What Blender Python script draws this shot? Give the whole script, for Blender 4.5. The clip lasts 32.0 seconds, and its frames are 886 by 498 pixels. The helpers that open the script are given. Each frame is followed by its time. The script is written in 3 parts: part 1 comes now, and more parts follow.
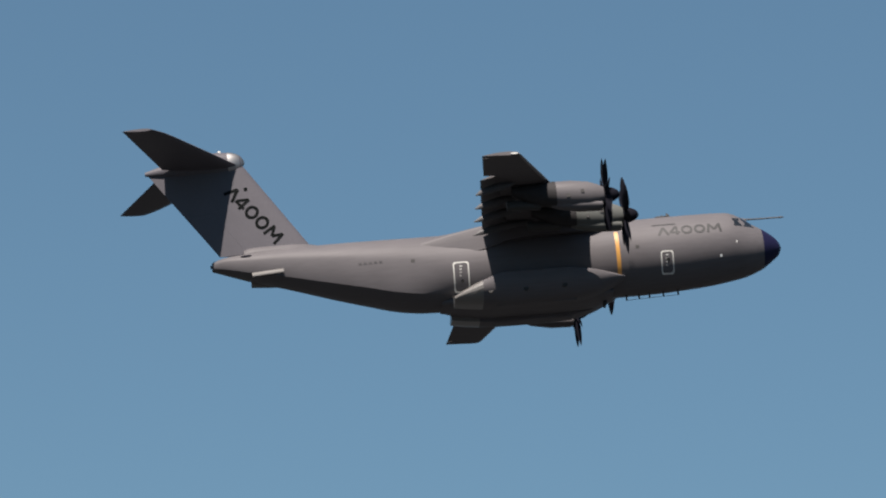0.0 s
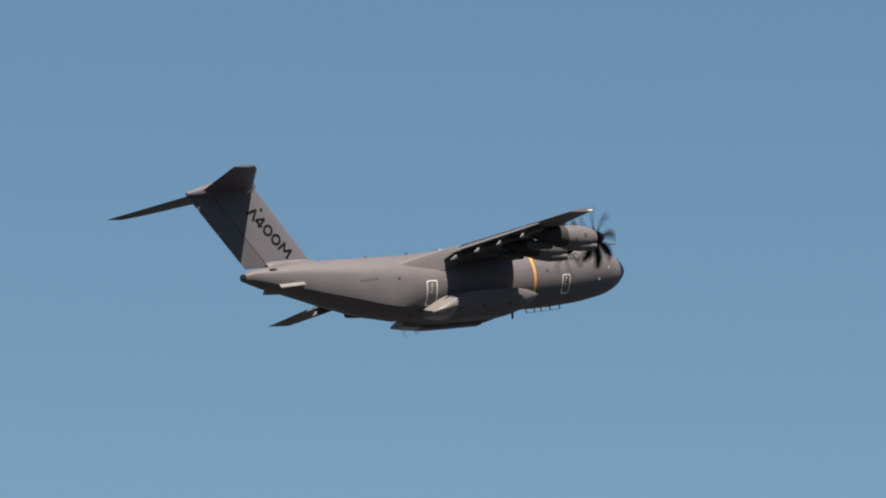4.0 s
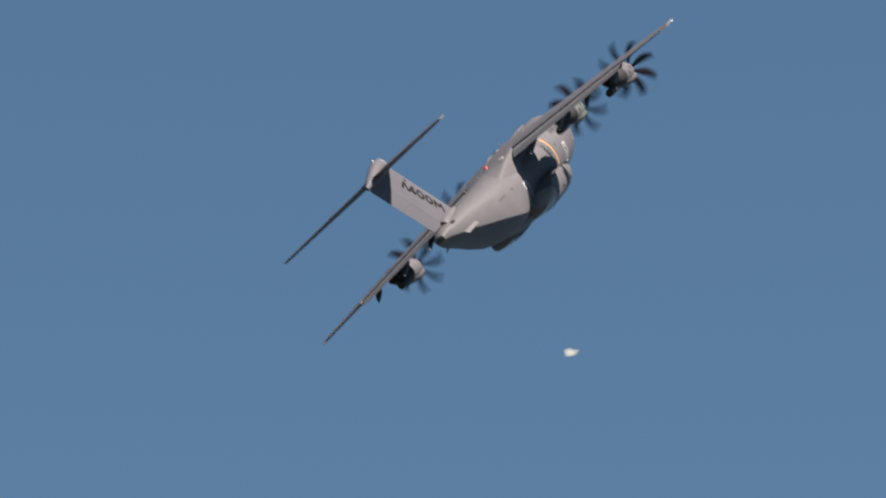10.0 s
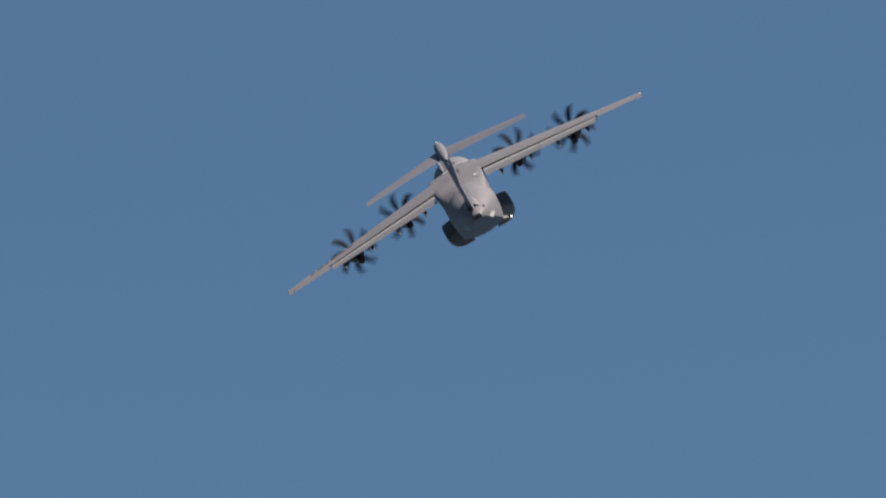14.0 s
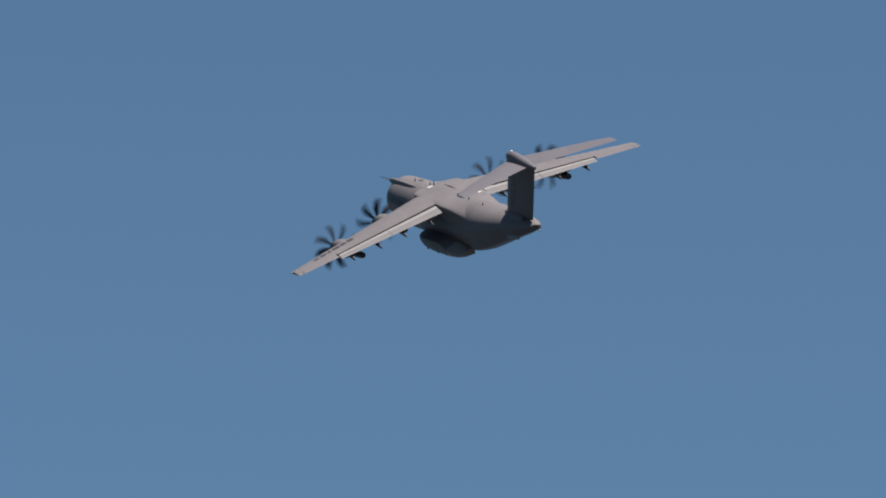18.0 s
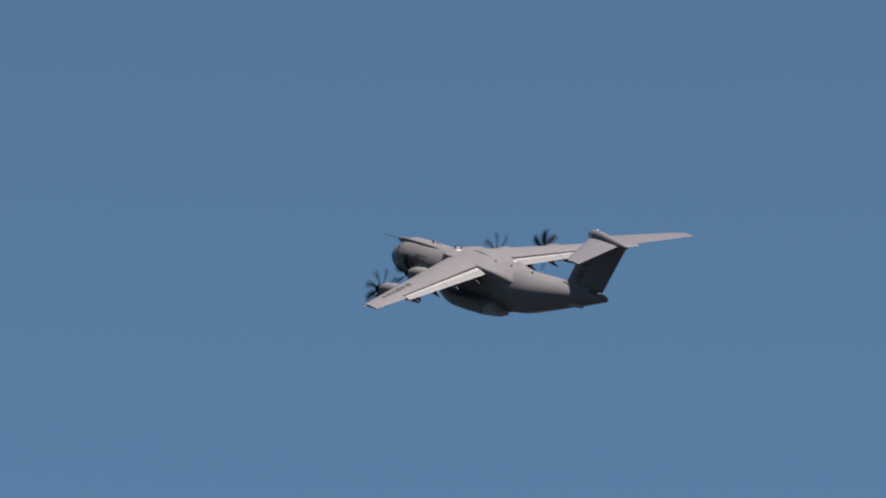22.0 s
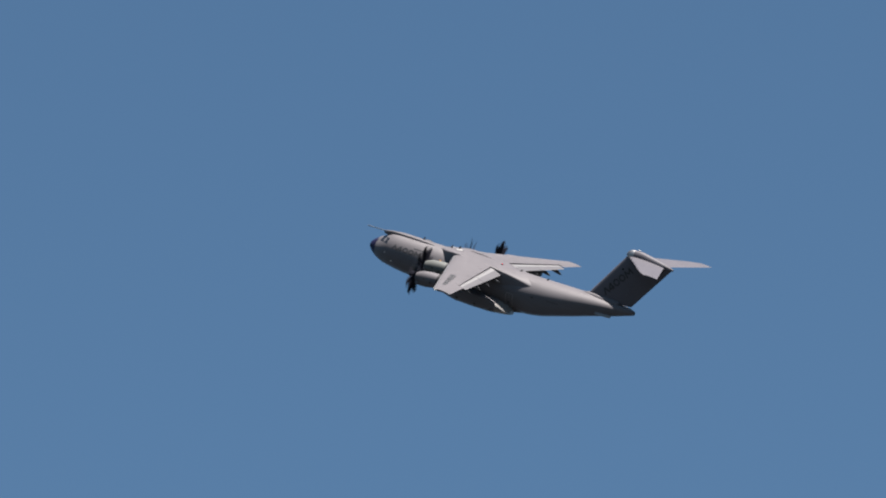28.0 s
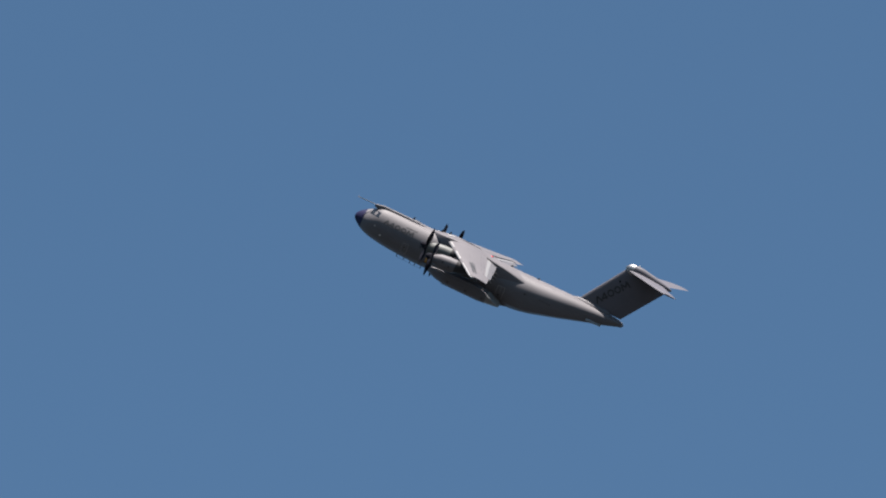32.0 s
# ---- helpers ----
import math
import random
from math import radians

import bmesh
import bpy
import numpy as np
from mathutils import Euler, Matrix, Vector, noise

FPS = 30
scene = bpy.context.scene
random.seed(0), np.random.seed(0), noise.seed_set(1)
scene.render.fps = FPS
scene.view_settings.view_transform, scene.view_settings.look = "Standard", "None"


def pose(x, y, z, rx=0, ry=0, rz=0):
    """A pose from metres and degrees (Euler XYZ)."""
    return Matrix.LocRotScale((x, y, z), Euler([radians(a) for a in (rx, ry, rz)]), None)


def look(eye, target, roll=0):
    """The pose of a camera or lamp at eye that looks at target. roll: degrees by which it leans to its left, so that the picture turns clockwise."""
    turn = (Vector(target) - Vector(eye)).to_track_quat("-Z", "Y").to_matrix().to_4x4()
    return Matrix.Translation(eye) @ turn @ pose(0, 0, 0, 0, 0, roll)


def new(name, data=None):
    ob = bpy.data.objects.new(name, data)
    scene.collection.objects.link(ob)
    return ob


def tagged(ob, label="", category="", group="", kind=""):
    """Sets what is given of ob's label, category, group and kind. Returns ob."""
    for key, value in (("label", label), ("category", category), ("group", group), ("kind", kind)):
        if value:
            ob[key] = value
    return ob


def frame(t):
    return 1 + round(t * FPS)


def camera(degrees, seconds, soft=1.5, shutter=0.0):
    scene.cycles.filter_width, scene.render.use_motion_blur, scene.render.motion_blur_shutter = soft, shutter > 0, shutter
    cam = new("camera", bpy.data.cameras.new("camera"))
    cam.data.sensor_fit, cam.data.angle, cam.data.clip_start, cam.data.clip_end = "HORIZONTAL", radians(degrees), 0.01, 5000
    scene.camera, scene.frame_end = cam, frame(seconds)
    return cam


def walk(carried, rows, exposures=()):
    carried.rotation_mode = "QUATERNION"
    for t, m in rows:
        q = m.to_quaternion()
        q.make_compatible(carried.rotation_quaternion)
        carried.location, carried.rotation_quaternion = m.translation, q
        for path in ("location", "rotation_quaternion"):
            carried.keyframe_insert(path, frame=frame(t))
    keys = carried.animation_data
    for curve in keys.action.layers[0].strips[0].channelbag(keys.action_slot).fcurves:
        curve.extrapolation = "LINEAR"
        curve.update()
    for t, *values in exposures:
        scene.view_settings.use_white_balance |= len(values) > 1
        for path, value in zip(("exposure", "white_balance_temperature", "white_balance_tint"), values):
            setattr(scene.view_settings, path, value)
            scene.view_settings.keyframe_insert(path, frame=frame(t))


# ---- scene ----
# One transport aircraft in a clear sky, followed from the ground through a long lens.
# path begins
CAM_ROWS = [
    (0, 0.3850, 14.0554),
    (0.5, -4.5980, 14.5877),
    (1, -10.2237, 14.2807),
    (1.5, -15.8688, 14.5023),
    (2, -19.6189, 14.9099),
    (2.5, -24.4011, 15.2533),
    (3, -28.7683, 15.3704),
    (3.5, -32.7258, 15.3679),
    (4, -36.3367, 15.4255),
    (4.5, -39.6553, 15.7125),
    (5, -42.6674, 16.3043),
    (5.5, -45.2293, 16.8596),
    (6, -47.5863, 17.9061),
    (6.5, -49.8964, 19.1800),
    (7, -51.8391, 20.1064),
    (7.5, -53.3783, 21.7078),
    (8, -54.8391, 23.0899),
    (8.5, -56.2035, 24.1937),
    (9, -57.5475, 25.1391),
    (9.5, -58.9703, 25.9249),
    (10, -59.3967, 27.1049),
    (10.5, -60.5452, 28.5636),
    (11, -61.8413, 29.5541),
    (11.5, -62.8961, 30.1159),
    (12, -63.7613, 30.8912),
    (12.5, -63.6154, 31.8204),
    (13, -63.5446, 32.7782),
    (13.5, -63.2863, 32.9904),
    (14, -62.7099, 33.4787),
    (14.5, -60.9521, 32.5162),
    (15, -59.2546, 31.5295),
    (15.5, -57.8059, 30.3648),
    (16, -56.4259, 29.0891),
    (16.5, -54.9395, 27.7452),
    (17, -53.4557, 26.4383),
    (17.5, -52.2103, 25.2013),
    (18, -51.1768, 24.3541),
    (18.5, -50.2296, 23.9734),
    (19, -49.3732, 24.0969),
    (19.5, -48.8265, 24.5772),
    (20, -48.8276, 25.2004),
    (20.5, -48.3662, 25.5979),
    (21, -47.5778, 26.1648),
    (21.5, -46.4681, 26.9392),
    (22, -45.0187, 27.1934),
    (22.5, -44.3478, 27.0160),
    (23, -42.8416, 26.9874),
    (23.5, -41.4467, 27.2660),
    (24, -40.7689, 27.5031),
    (24.5, -40.5380, 27.5191),
    (25, -40.7229, 27.4709),
    (25.5, -41.0565, 27.5065),
    (26, -41.3724, 27.6725),
    (26.5, -41.5933, 28.1032),
    (27, -41.4653, 28.9434),
    (27.5, -40.8530, 30.1569),
    (28, -39.7020, 31.5239),
    (28.5, -38.3716, 32.8582),
    (29, -36.8406, 34.1511),
    (29.5, -36.5416, 35.5018),
    (30, -37.2834, 36.9858),
    (30.5, -37.0663, 37.9720),
    (31, -36.5291, 38.3303),
    (31.5, -36.4358, 38.8983),
    (32, -35.7360, 39.3986),
]
FLIGHT_ROWS = [
    (0, 20.005, 437.044, 110.867, 5.809, -4.352, -86.321),
    (0.5, 59.628, 437.379, 114.629, 6.171, -4.429, -86.599),
    (1, 98.855, 435.735, 118.065, 6.361, -4.343, -86.951),
    (1.5, 138.437, 436.360, 122.214, 6.346, -3.864, -87.686),
    (2, 176.901, 433.490, 125.657, 6.655, -3.372, -88.072),
    (2.5, 214.829, 430.119, 129.038, 6.797, -2.686, -88.156),
    (3, 251.799, 425.563, 132.733, 7.876, -2.043, -88.474),
    (3.5, 287.785, 420.126, 137.553, 9.926, -1.457, -88.983),
    (4, 323.108, 414.660, 144.459, 13.007, -0.998, -89.555),
    (4.5, 358.180, 410.070, 154.452, 17.183, -0.746, -90.066),
    (5, 393.106, 406.832, 168.400, 22.499, -0.734, -90.505),
    (5.5, 428.902, 406.282, 186.445, 27.170, -0.353, -90.505),
    (6, 461.293, 403.993, 206.147, 31.221, -0.109, -90.265),
    (6.5, 490.094, 399.938, 227.023, 34.748, -0.510, -90.465),
    (7, 514.513, 394.086, 248.055, 37.709, -2.509, -91.098),
    (7.5, 515.720, 372.490, 259.442, 40.246, -6.923, -93.430),
    (8, 504.213, 344.489, 265.068, 42.592, -12.183, -96.693),
    (8.5, 489.679, 317.289, 268.656, 44.289, -16.837, -99.262),
    (9, 466.430, 287.558, 266.546, 45.330, -19.887, -99.760),
    (9.5, 445.141, 262.137, 264.743, 46.549, -22.076, -100.162),
    (10, 430.010, 242.585, 265.252, 46.932, -24.095, -100.525),
    (10.5, 435.628, 237.089, 278.046, 47.642, -23.975, -99.121),
    (11, 446.570, 236.181, 294.539, 48.050, -22.953, -96.718),
    (11.5, 457.447, 236.368, 310.699, 47.283, -22.080, -93.693),
    (12, 469.849, 238.290, 327.354, 46.655, -21.686, -91.513),
    (12.5, 480.932, 241.356, 343.300, 47.091, -22.782, -89.591),
    (13, 488.224, 244.854, 357.039, 47.855, -23.860, -87.201),
    (13.5, 497.547, 251.411, 372.198, 47.724, -24.115, -84.049),
    (14, 505.029, 258.832, 385.936, 47.335, -23.977, -80.370),
    (14.5, 517.093, 278.108, 382.205, 44.465, -23.787, -75.797),
    (15, 535.935, 305.682, 384.917, 42.342, -24.161, -70.661),
    (15.5, 561.997, 340.158, 390.849, 40.670, -25.044, -65.082),
    (16, 581.276, 374.079, 390.768, 39.222, -25.938, -59.444),
    (16.5, 578.089, 397.027, 375.426, 37.867, -26.118, -54.078),
    (17, 550.701, 403.291, 346.239, 36.775, -25.816, -49.464),
    (17.5, 517.971, 403.038, 316.366, 35.006, -26.187, -44.530),
    (18, 501.348, 409.696, 300.963, 33.948, -26.409, -40.686),
    (18.5, 500.361, 424.829, 299.081, 32.894, -26.763, -36.858),
    (19, 506.078, 440.052, 306.296, 31.944, -27.163, -33.442),
    (19.5, 509.441, 449.677, 315.609, 31.744, -26.988, -30.281),
    (20, 509.941, 454.809, 325.968, 32.007, -26.460, -27.252),
    (20.5, 509.316, 462.502, 336.730, 32.294, -25.819, -24.237),
    (21, 509.043, 474.987, 348.434, 32.761, -25.811, -21.157),
    (21.5, 506.734, 490.127, 359.308, 33.731, -26.019, -17.760),
    (22, 497.290, 504.618, 364.611, 34.530, -26.195, -13.975),
    (22.5, 489.180, 523.072, 369.210, 34.439, -26.526, -9.704),
    (23, 478.850, 542.586, 372.812, 33.388, -26.656, -5.615),
    (23.5, 469.146, 556.948, 377.541, 32.274, -26.281, -1.504),
    (24, 464.983, 564.685, 382.978, 31.501, -25.929, 1.683),
    (24.5, 467.764, 570.160, 388.306, 31.185, -26.344, 3.279),
    (25, 474.385, 572.249, 392.970, 31.386, -26.898, 4.888),
    (25.5, 481.635, 572.337, 398.719, 32.098, -27.689, 6.694),
    (26, 488.051, 571.912, 405.238, 32.698, -28.569, 8.676),
    (26.5, 492.641, 571.322, 413.373, 32.640, -29.403, 10.704),
    (27, 492.177, 572.026, 424.897, 31.911, -30.238, 12.967),
    (27.5, 482.878, 572.788, 438.521, 31.887, -31.404, 15.908),
    (28, 467.242, 576.936, 457.308, 32.226, -32.708, 19.247),
    (28.5, 450.107, 581.066, 479.133, 32.811, -34.061, 23.268),
    (29, 431.946, 578.374, 497.419, 33.571, -35.224, 26.938),
    (29.5, 418.405, 571.124, 512.690, 34.228, -36.197, 29.375),
    (30, 413.577, 566.445, 529.436, 34.535, -37.427, 31.594),
    (30.5, 408.736, 561.887, 542.970, 34.295, -38.997, 33.948),
    (31, 403.517, 558.584, 552.907, 33.430, -40.213, 36.862),
    (31.5, 397.822, 555.551, 559.202, 32.412, -41.181, 40.183),
    (32, 387.840, 558.441, 565.491, 31.940, -42.310, 44.098),
]
BUTTERFLY_ROWS = [
    (0, 50.671, 0.797, 8.886),
    (5, 37.671, 6.797, 11.886),
    (9, 26.825, 11.146, 15.317),
    (9.6, 25.671, 12.797, 15.886),
    (9.7, 25.440, 13.128, 15.999),
    (9.8, 25.327, 13.409, 15.939),
    (9.9, 25.247, 13.701, 15.802),
    (10, 25.045, 14.064, 15.805),
    (10.1, 24.811, 14.341, 15.938),
    (10.2, 24.464, 14.706, 16.166),
    (10.3, 24.039, 15.107, 16.462),
    (10.4, 23.783, 15.374, 16.600),
    (10.5, 23.685, 15.584, 16.538),
    (10.6, 23.472, 15.870, 16.573),
    (11, 22.833, 16.728, 16.679),
    (13, 18.472, 18.870, 7.573),
    (32, 8.472, 20.870, 4.573),
]
# path ends
cam = camera(8.0, 32.0, soft=2.0, shutter=0.25)
EYE = (0.0, 0.0, 1.7)
walk(cam, [(t, pose(*EYE, 90 + pitch, 0, yaw)) for t, yaw, pitch in CAM_ROWS],
     exposures=[(0.0, 1.28, 6600, 11), (2.0, 1.37, 6700, 11), (5.0, 1.62, 7000, 12), (6.0, 1.5, 6950, 12), (7.0, 1.49, 6900, 12), (8.0, 1.48, 6780, 11), (10.0, 1.69, 6700, 11),
                (14.0, 1.81, 6600, 11), (16.0, 1.71, 6560, 11), (18.0, 1.6, 6530, 11), (20.0, 1.64, 6520, 11), (22.0, 1.65, 6480, 11), (24.0, 1.68, 6430, 11), (27.0, 1.76, 6380, 11), (29.0, 1.92, 6350, 11), (32.0, 1.99, 6350, 11)])

# ---- light ----
SUN = Vector((-0.183, -0.522, 0.833)).normalized()
SUN_ELEVATION = math.asin(SUN.z)
SUN_AZIMUTH = math.atan2(SUN.x, SUN.y)
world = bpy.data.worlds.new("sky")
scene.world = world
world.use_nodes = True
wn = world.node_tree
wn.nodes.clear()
sky = wn.nodes.new("ShaderNodeTexSky")
sky.sky_type = 'NISHITA'
sky.sun_disc = False
sky.sun_elevation = SUN_ELEVATION
sky.sun_rotation = SUN_AZIMUTH
sky.altitude = 100.0
sky.air_density, sky.dust_density, sky.ozone_density = 1.0, 0.3, 4.0
bg = wn.nodes.new("ShaderNodeBackground")
bg.inputs["Strength"].default_value = 0.05
wout = wn.nodes.new("ShaderNodeOutputWorld")
# tints the sky and dims it against the sun for deeper shade
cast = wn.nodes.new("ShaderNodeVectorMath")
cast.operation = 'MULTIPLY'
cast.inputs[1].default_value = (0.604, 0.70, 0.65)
# lowest sky held to the colour above it, to cut fill on shaded sides
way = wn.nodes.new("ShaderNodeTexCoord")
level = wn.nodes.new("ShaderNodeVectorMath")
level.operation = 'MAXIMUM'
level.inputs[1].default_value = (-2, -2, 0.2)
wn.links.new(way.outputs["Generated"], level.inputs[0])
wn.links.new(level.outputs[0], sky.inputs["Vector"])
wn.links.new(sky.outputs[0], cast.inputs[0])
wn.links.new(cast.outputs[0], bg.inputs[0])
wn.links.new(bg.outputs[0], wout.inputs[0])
sun_data = bpy.data.lights.new("sun", 'SUN')
sun_data.energy = 4.6
sun_data.angle = radians(0.53)
sun_data.color = (1.0, 0.915, 0.85)
sun_lamp = new("sun", sun_data)
sun_lamp.matrix_basis = look(SUN * 100, (0, 0, 0))


# ---- materials ----
def material(name, colour, rough=0.5, metal=0.0, grain=0.06, scale=0.6, bump=0.0, spec=0.5, streak=0.0, emit=None):
    """Paint or metal with broad stains, fine grain and, along the flight axis, faint streaks."""
    m = bpy.data.materials.new(name)
    m.use_nodes = True
    nt = m.node_tree
    b = nt.nodes["Principled BSDF"]
    b.inputs["Metallic"].default_value = metal
    b.inputs["Specular IOR Level"].default_value = spec
    co = nt.nodes.new("ShaderNodeTexCoord")
    big = nt.nodes.new("ShaderNodeTexNoise")
    big.inputs["Scale"].default_value = scale
    big.inputs["Detail"].default_value = 4
    fine = nt.nodes.new("ShaderNodeTexNoise")
    fine.inputs["Scale"].default_value = scale * 14
    fine.inputs["Detail"].default_value = 3
    stretch = nt.nodes.new("ShaderNodeMapping")
    stretch.inputs["Scale"].default_value = (1.0, 0.12, 1.0) if streak else (1, 1, 1)
    nt.links.new(co.outputs["Object"], big.inputs["Vector"])
    nt.links.new(co.outputs["Object"], stretch.inputs["Vector"])
    nt.links.new(stretch.outputs[0], fine.inputs["Vector"])
    both = nt.nodes.new("ShaderNodeMath")
    both.operation = 'ADD'
    nt.links.new(big.outputs["Fac"], both.inputs[0])
    nt.links.new(fine.outputs["Fac"], both.inputs[1])
    ramp = nt.nodes.new("ShaderNodeMapRange")
    ramp.inputs["From Min"].default_value, ramp.inputs["From Max"].default_value = 0.6, 1.4
    ramp.inputs["To Min"].default_value, ramp.inputs["To Max"].default_value = 1 - grain * 2, 1 + grain
    nt.links.new(both.outputs[0], ramp.inputs["Value"])
    tint = nt.nodes.new("ShaderNodeVectorMath")
    tint.operation = 'SCALE'
    tint.inputs[0].default_value = colour
    nt.links.new(ramp.outputs[0], tint.inputs["Scale"])
    nt.links.new(tint.outputs[0], b.inputs["Base Color"])
    rr = nt.nodes.new("ShaderNodeMapRange")
    rr.inputs["To Min"].default_value, rr.inputs["To Max"].default_value = max(0.05, rough - 0.06), min(1, rough + 0.06)
    nt.links.new(big.outputs["Fac"], rr.inputs["Value"])
    nt.links.new(rr.outputs[0], b.inputs["Roughness"])
    if bump:
        bp = nt.nodes.new("ShaderNodeBump")
        bp.inputs["Strength"].default_value = bump
        bp.inputs["Distance"].default_value = 0.01
        nt.links.new(fine.outputs["Fac"], bp.inputs["Height"])
        nt.links.new(bp.outputs[0], b.inputs["Normal"])
    if emit:
        b.inputs["Emission Color"].default_value = (*emit[:3], 1)
        b.inputs["Emission Strength"].default_value = emit[3]
    return m


GREY = material("grey_paint", (0.085, 0.080, 0.084), rough=0.58, spec=0.2, grain=0.07, scale=0.35, streak=1)
GREY_TAIL = material("grey_composite", (0.071, 0.068, 0.077), rough=0.55, spec=0.2, grain=0.05, scale=0.4)
GREY_DARK = material("darker_grey_paint", (0.05, 0.05, 0.052), rough=0.5, spec=0.25, grain=0.08, scale=0.6)
FLAP = material("flap_paint", (0.092, 0.089, 0.092), rough=0.5, grain=0.06, scale=0.7, spec=0.25)
FLAP_GLINT = material("pale_flap_glint_paint", (0.155, 0.152, 0.148), rough=0.4, grain=0.05, scale=0.8)
BARE = material("bare_metal", (0.28, 0.275, 0.27), rough=0.5, metal=1.0, grain=0.06, scale=1.2)
RADOME = material("radome_paint", (0.010, 0.010, 0.034), rough=0.6, spec=0.12, grain=0.1, scale=1.0)
BLACK = material("black_blade", (0.008, 0.008, 0.012), rough=0.8, spec=0.06, grain=0.1, scale=2.0)
SOOT = material("sooty_metal", (0.02, 0.019, 0.018), rough=0.7, grain=0.15, scale=2.0)
SOOT_SHADED = material("soot_and_shade_paint", (0.026, 0.025, 0.026), rough=0.7, spec=0.15, grain=0.2, scale=1.2)
MARK = material("dark_green_grey_marking", (0.005, 0.006, 0.006), rough=0.85, spec=0.05, grain=0.05)
FADED_SHADED = material("worn_and_shaded_marking", (0.030, 0.031, 0.032), rough=0.5, spec=0.2, grain=0.2, scale=1.5)
WHITE = material("white_stencil", (0.5, 0.5, 0.47), rough=0.4, grain=0.04)
YELLOW = material("yellow_band", (0.42, 0.215, 0.05), rough=0.4, grain=0.06)
GLASS = material("window_glass", (0.012, 0.014, 0.016), rough=0.08, spec=0.8, grain=0.02)
TAIL_PALE = material("pale_strake_and_sunlit_tail", (0.13, 0.125, 0.118), rough=0.36, spec=0.5, grain=0.06, scale=0.9)
WORN = material("nearly_gone_marking", (0.056, 0.054, 0.056), rough=0.55, spec=0.2, grain=0.2, scale=1.5)
STENCIL_PALE = material("pale_antenna_cover", (0.3, 0.295, 0.28), rough=0.4, grain=0.06, scale=1.5)
FAINT = material("dull_pale_stencil", (0.16, 0.155, 0.15), rough=0.5, spec=0.2, grain=0.15, scale=1.5)
RED_LAMP = material("red_beacon", (0.4, 0.03, 0.03), rough=0.2, emit=(1.0, 0.06, 0.08, 0.9))
LAMP = material("landing_lamp", (0.8, 0.8, 0.75), rough=0.12)
GREEN_NACELLE = material("pale_primer_cowl", (0.085, 0.089, 0.083), rough=0.55, spec=0.2, grain=0.06, scale=0.8)
FEATHER = material("white_wing_scales", (0.33, 0.33, 0.26), rough=0.8, grain=0.08, scale=6)


def ground_material():
    m = bpy.data.materials.new("dark_unseen_ground")
    m.use_nodes = True
    nt = m.node_tree
    b = nt.nodes["Principled BSDF"]
    b.inputs["Roughness"].default_value = 0.95
    co = nt.nodes.new("ShaderNodeTexCoord")
    a = nt.nodes.new("ShaderNodeTexNoise")
    a.inputs["Scale"].default_value, a.inputs["Detail"].default_value = 0.01, 8
    f = nt.nodes.new("ShaderNodeTexNoise")
    f.inputs["Scale"].default_value, f.inputs["Detail"].default_value = 3.0, 4
    mix = nt.nodes.new("ShaderNodeMath")
    mix.operation = 'MULTIPLY'
    cr = nt.nodes.new("ShaderNodeValToRGB")
    cr.color_ramp.elements[0].color, cr.color_ramp.elements[0].position = (0.010, 0.011, 0.012, 1), 0.15
    cr.color_ramp.elements[1].color, cr.color_ramp.elements[1].position = (0.024, 0.026, 0.027, 1), 0.4
    nt.links.new(co.outputs["Object"], a.inputs["Vector"])
    nt.links.new(co.outputs["Object"], f.inputs["Vector"])
    nt.links.new(a.outputs["Fac"], mix.inputs[0])
    nt.links.new(f.outputs["Fac"], mix.inputs[1])
    nt.links.new(mix.outputs[0], cr.inputs[0])
    nt.links.new(cr.outputs[0], b.inputs["Base Color"])
    return m


# ---- mesh helpers ----
def mesh_of(name, verts, faces, mat, smooth=38):
    me = bpy.data.meshes.new(name)
    me.from_pydata([tuple(v) for v in verts], [], faces)
    bm = bmesh.new()
    bm.from_mesh(me)
    bmesh.ops.remove_doubles(bm, verts=bm.verts, dist=0.0005)
    bmesh.ops.recalc_face_normals(bm, faces=bm.faces)
    bm.to_mesh(me)
    bm.free()
    me.materials.append(mat)
    if smooth:
        me.polygons.foreach_set("use_smooth", [True] * len(me.polygons))
        me.set_sharp_from_angle(angle=radians(smooth))
    return me


def part(name, geo, mat, parent, label="", smooth=38, at=None):
    """One mesh under a thing or a part; geo is (verts, faces)."""
    ob = new(name, mesh_of(name, geo[0], geo[1], mat, smooth))
    ob.parent = parent
    if at is not None:
        ob.matrix_basis = at
    return tagged(ob, label=label) if label else ob


def join(*geos):
    v, f = [], []
    for gv, gf in geos:
        n = len(v)
        v += list(gv)
        f += [tuple(i + n for i in q) for q in gf]
    return v, f


def loft(rings, caps=True):
    """Skin over closed rings of equal length."""
    n = len(rings[0])
    v = [p for r in rings for p in r]
    f = []
    for i in range(len(rings) - 1):
        for k in range(n):
            a, b = i * n + k, i * n + (k + 1) % n
            f.append((a, b, b + n, a + n))
    if caps:
        f.append(tuple(range(n)))
        f.append(tuple(range(len(v) - n, len(v))))
    return v, f


def box(x0, x1, y0, y1, z0, z1):
    v = [(x, y, z) for x in (x0, x1) for y in (y0, y1) for z in (z0, z1)]
    return v, [(0, 1, 3, 2), (4, 5, 7, 6), (0, 1, 5, 4), (2, 3, 7, 6), (0, 2, 6, 4), (1, 3, 7, 5)]


def mirror(geo):
    return [(-x, y, z) for x, y, z in geo[0]], geo[1]


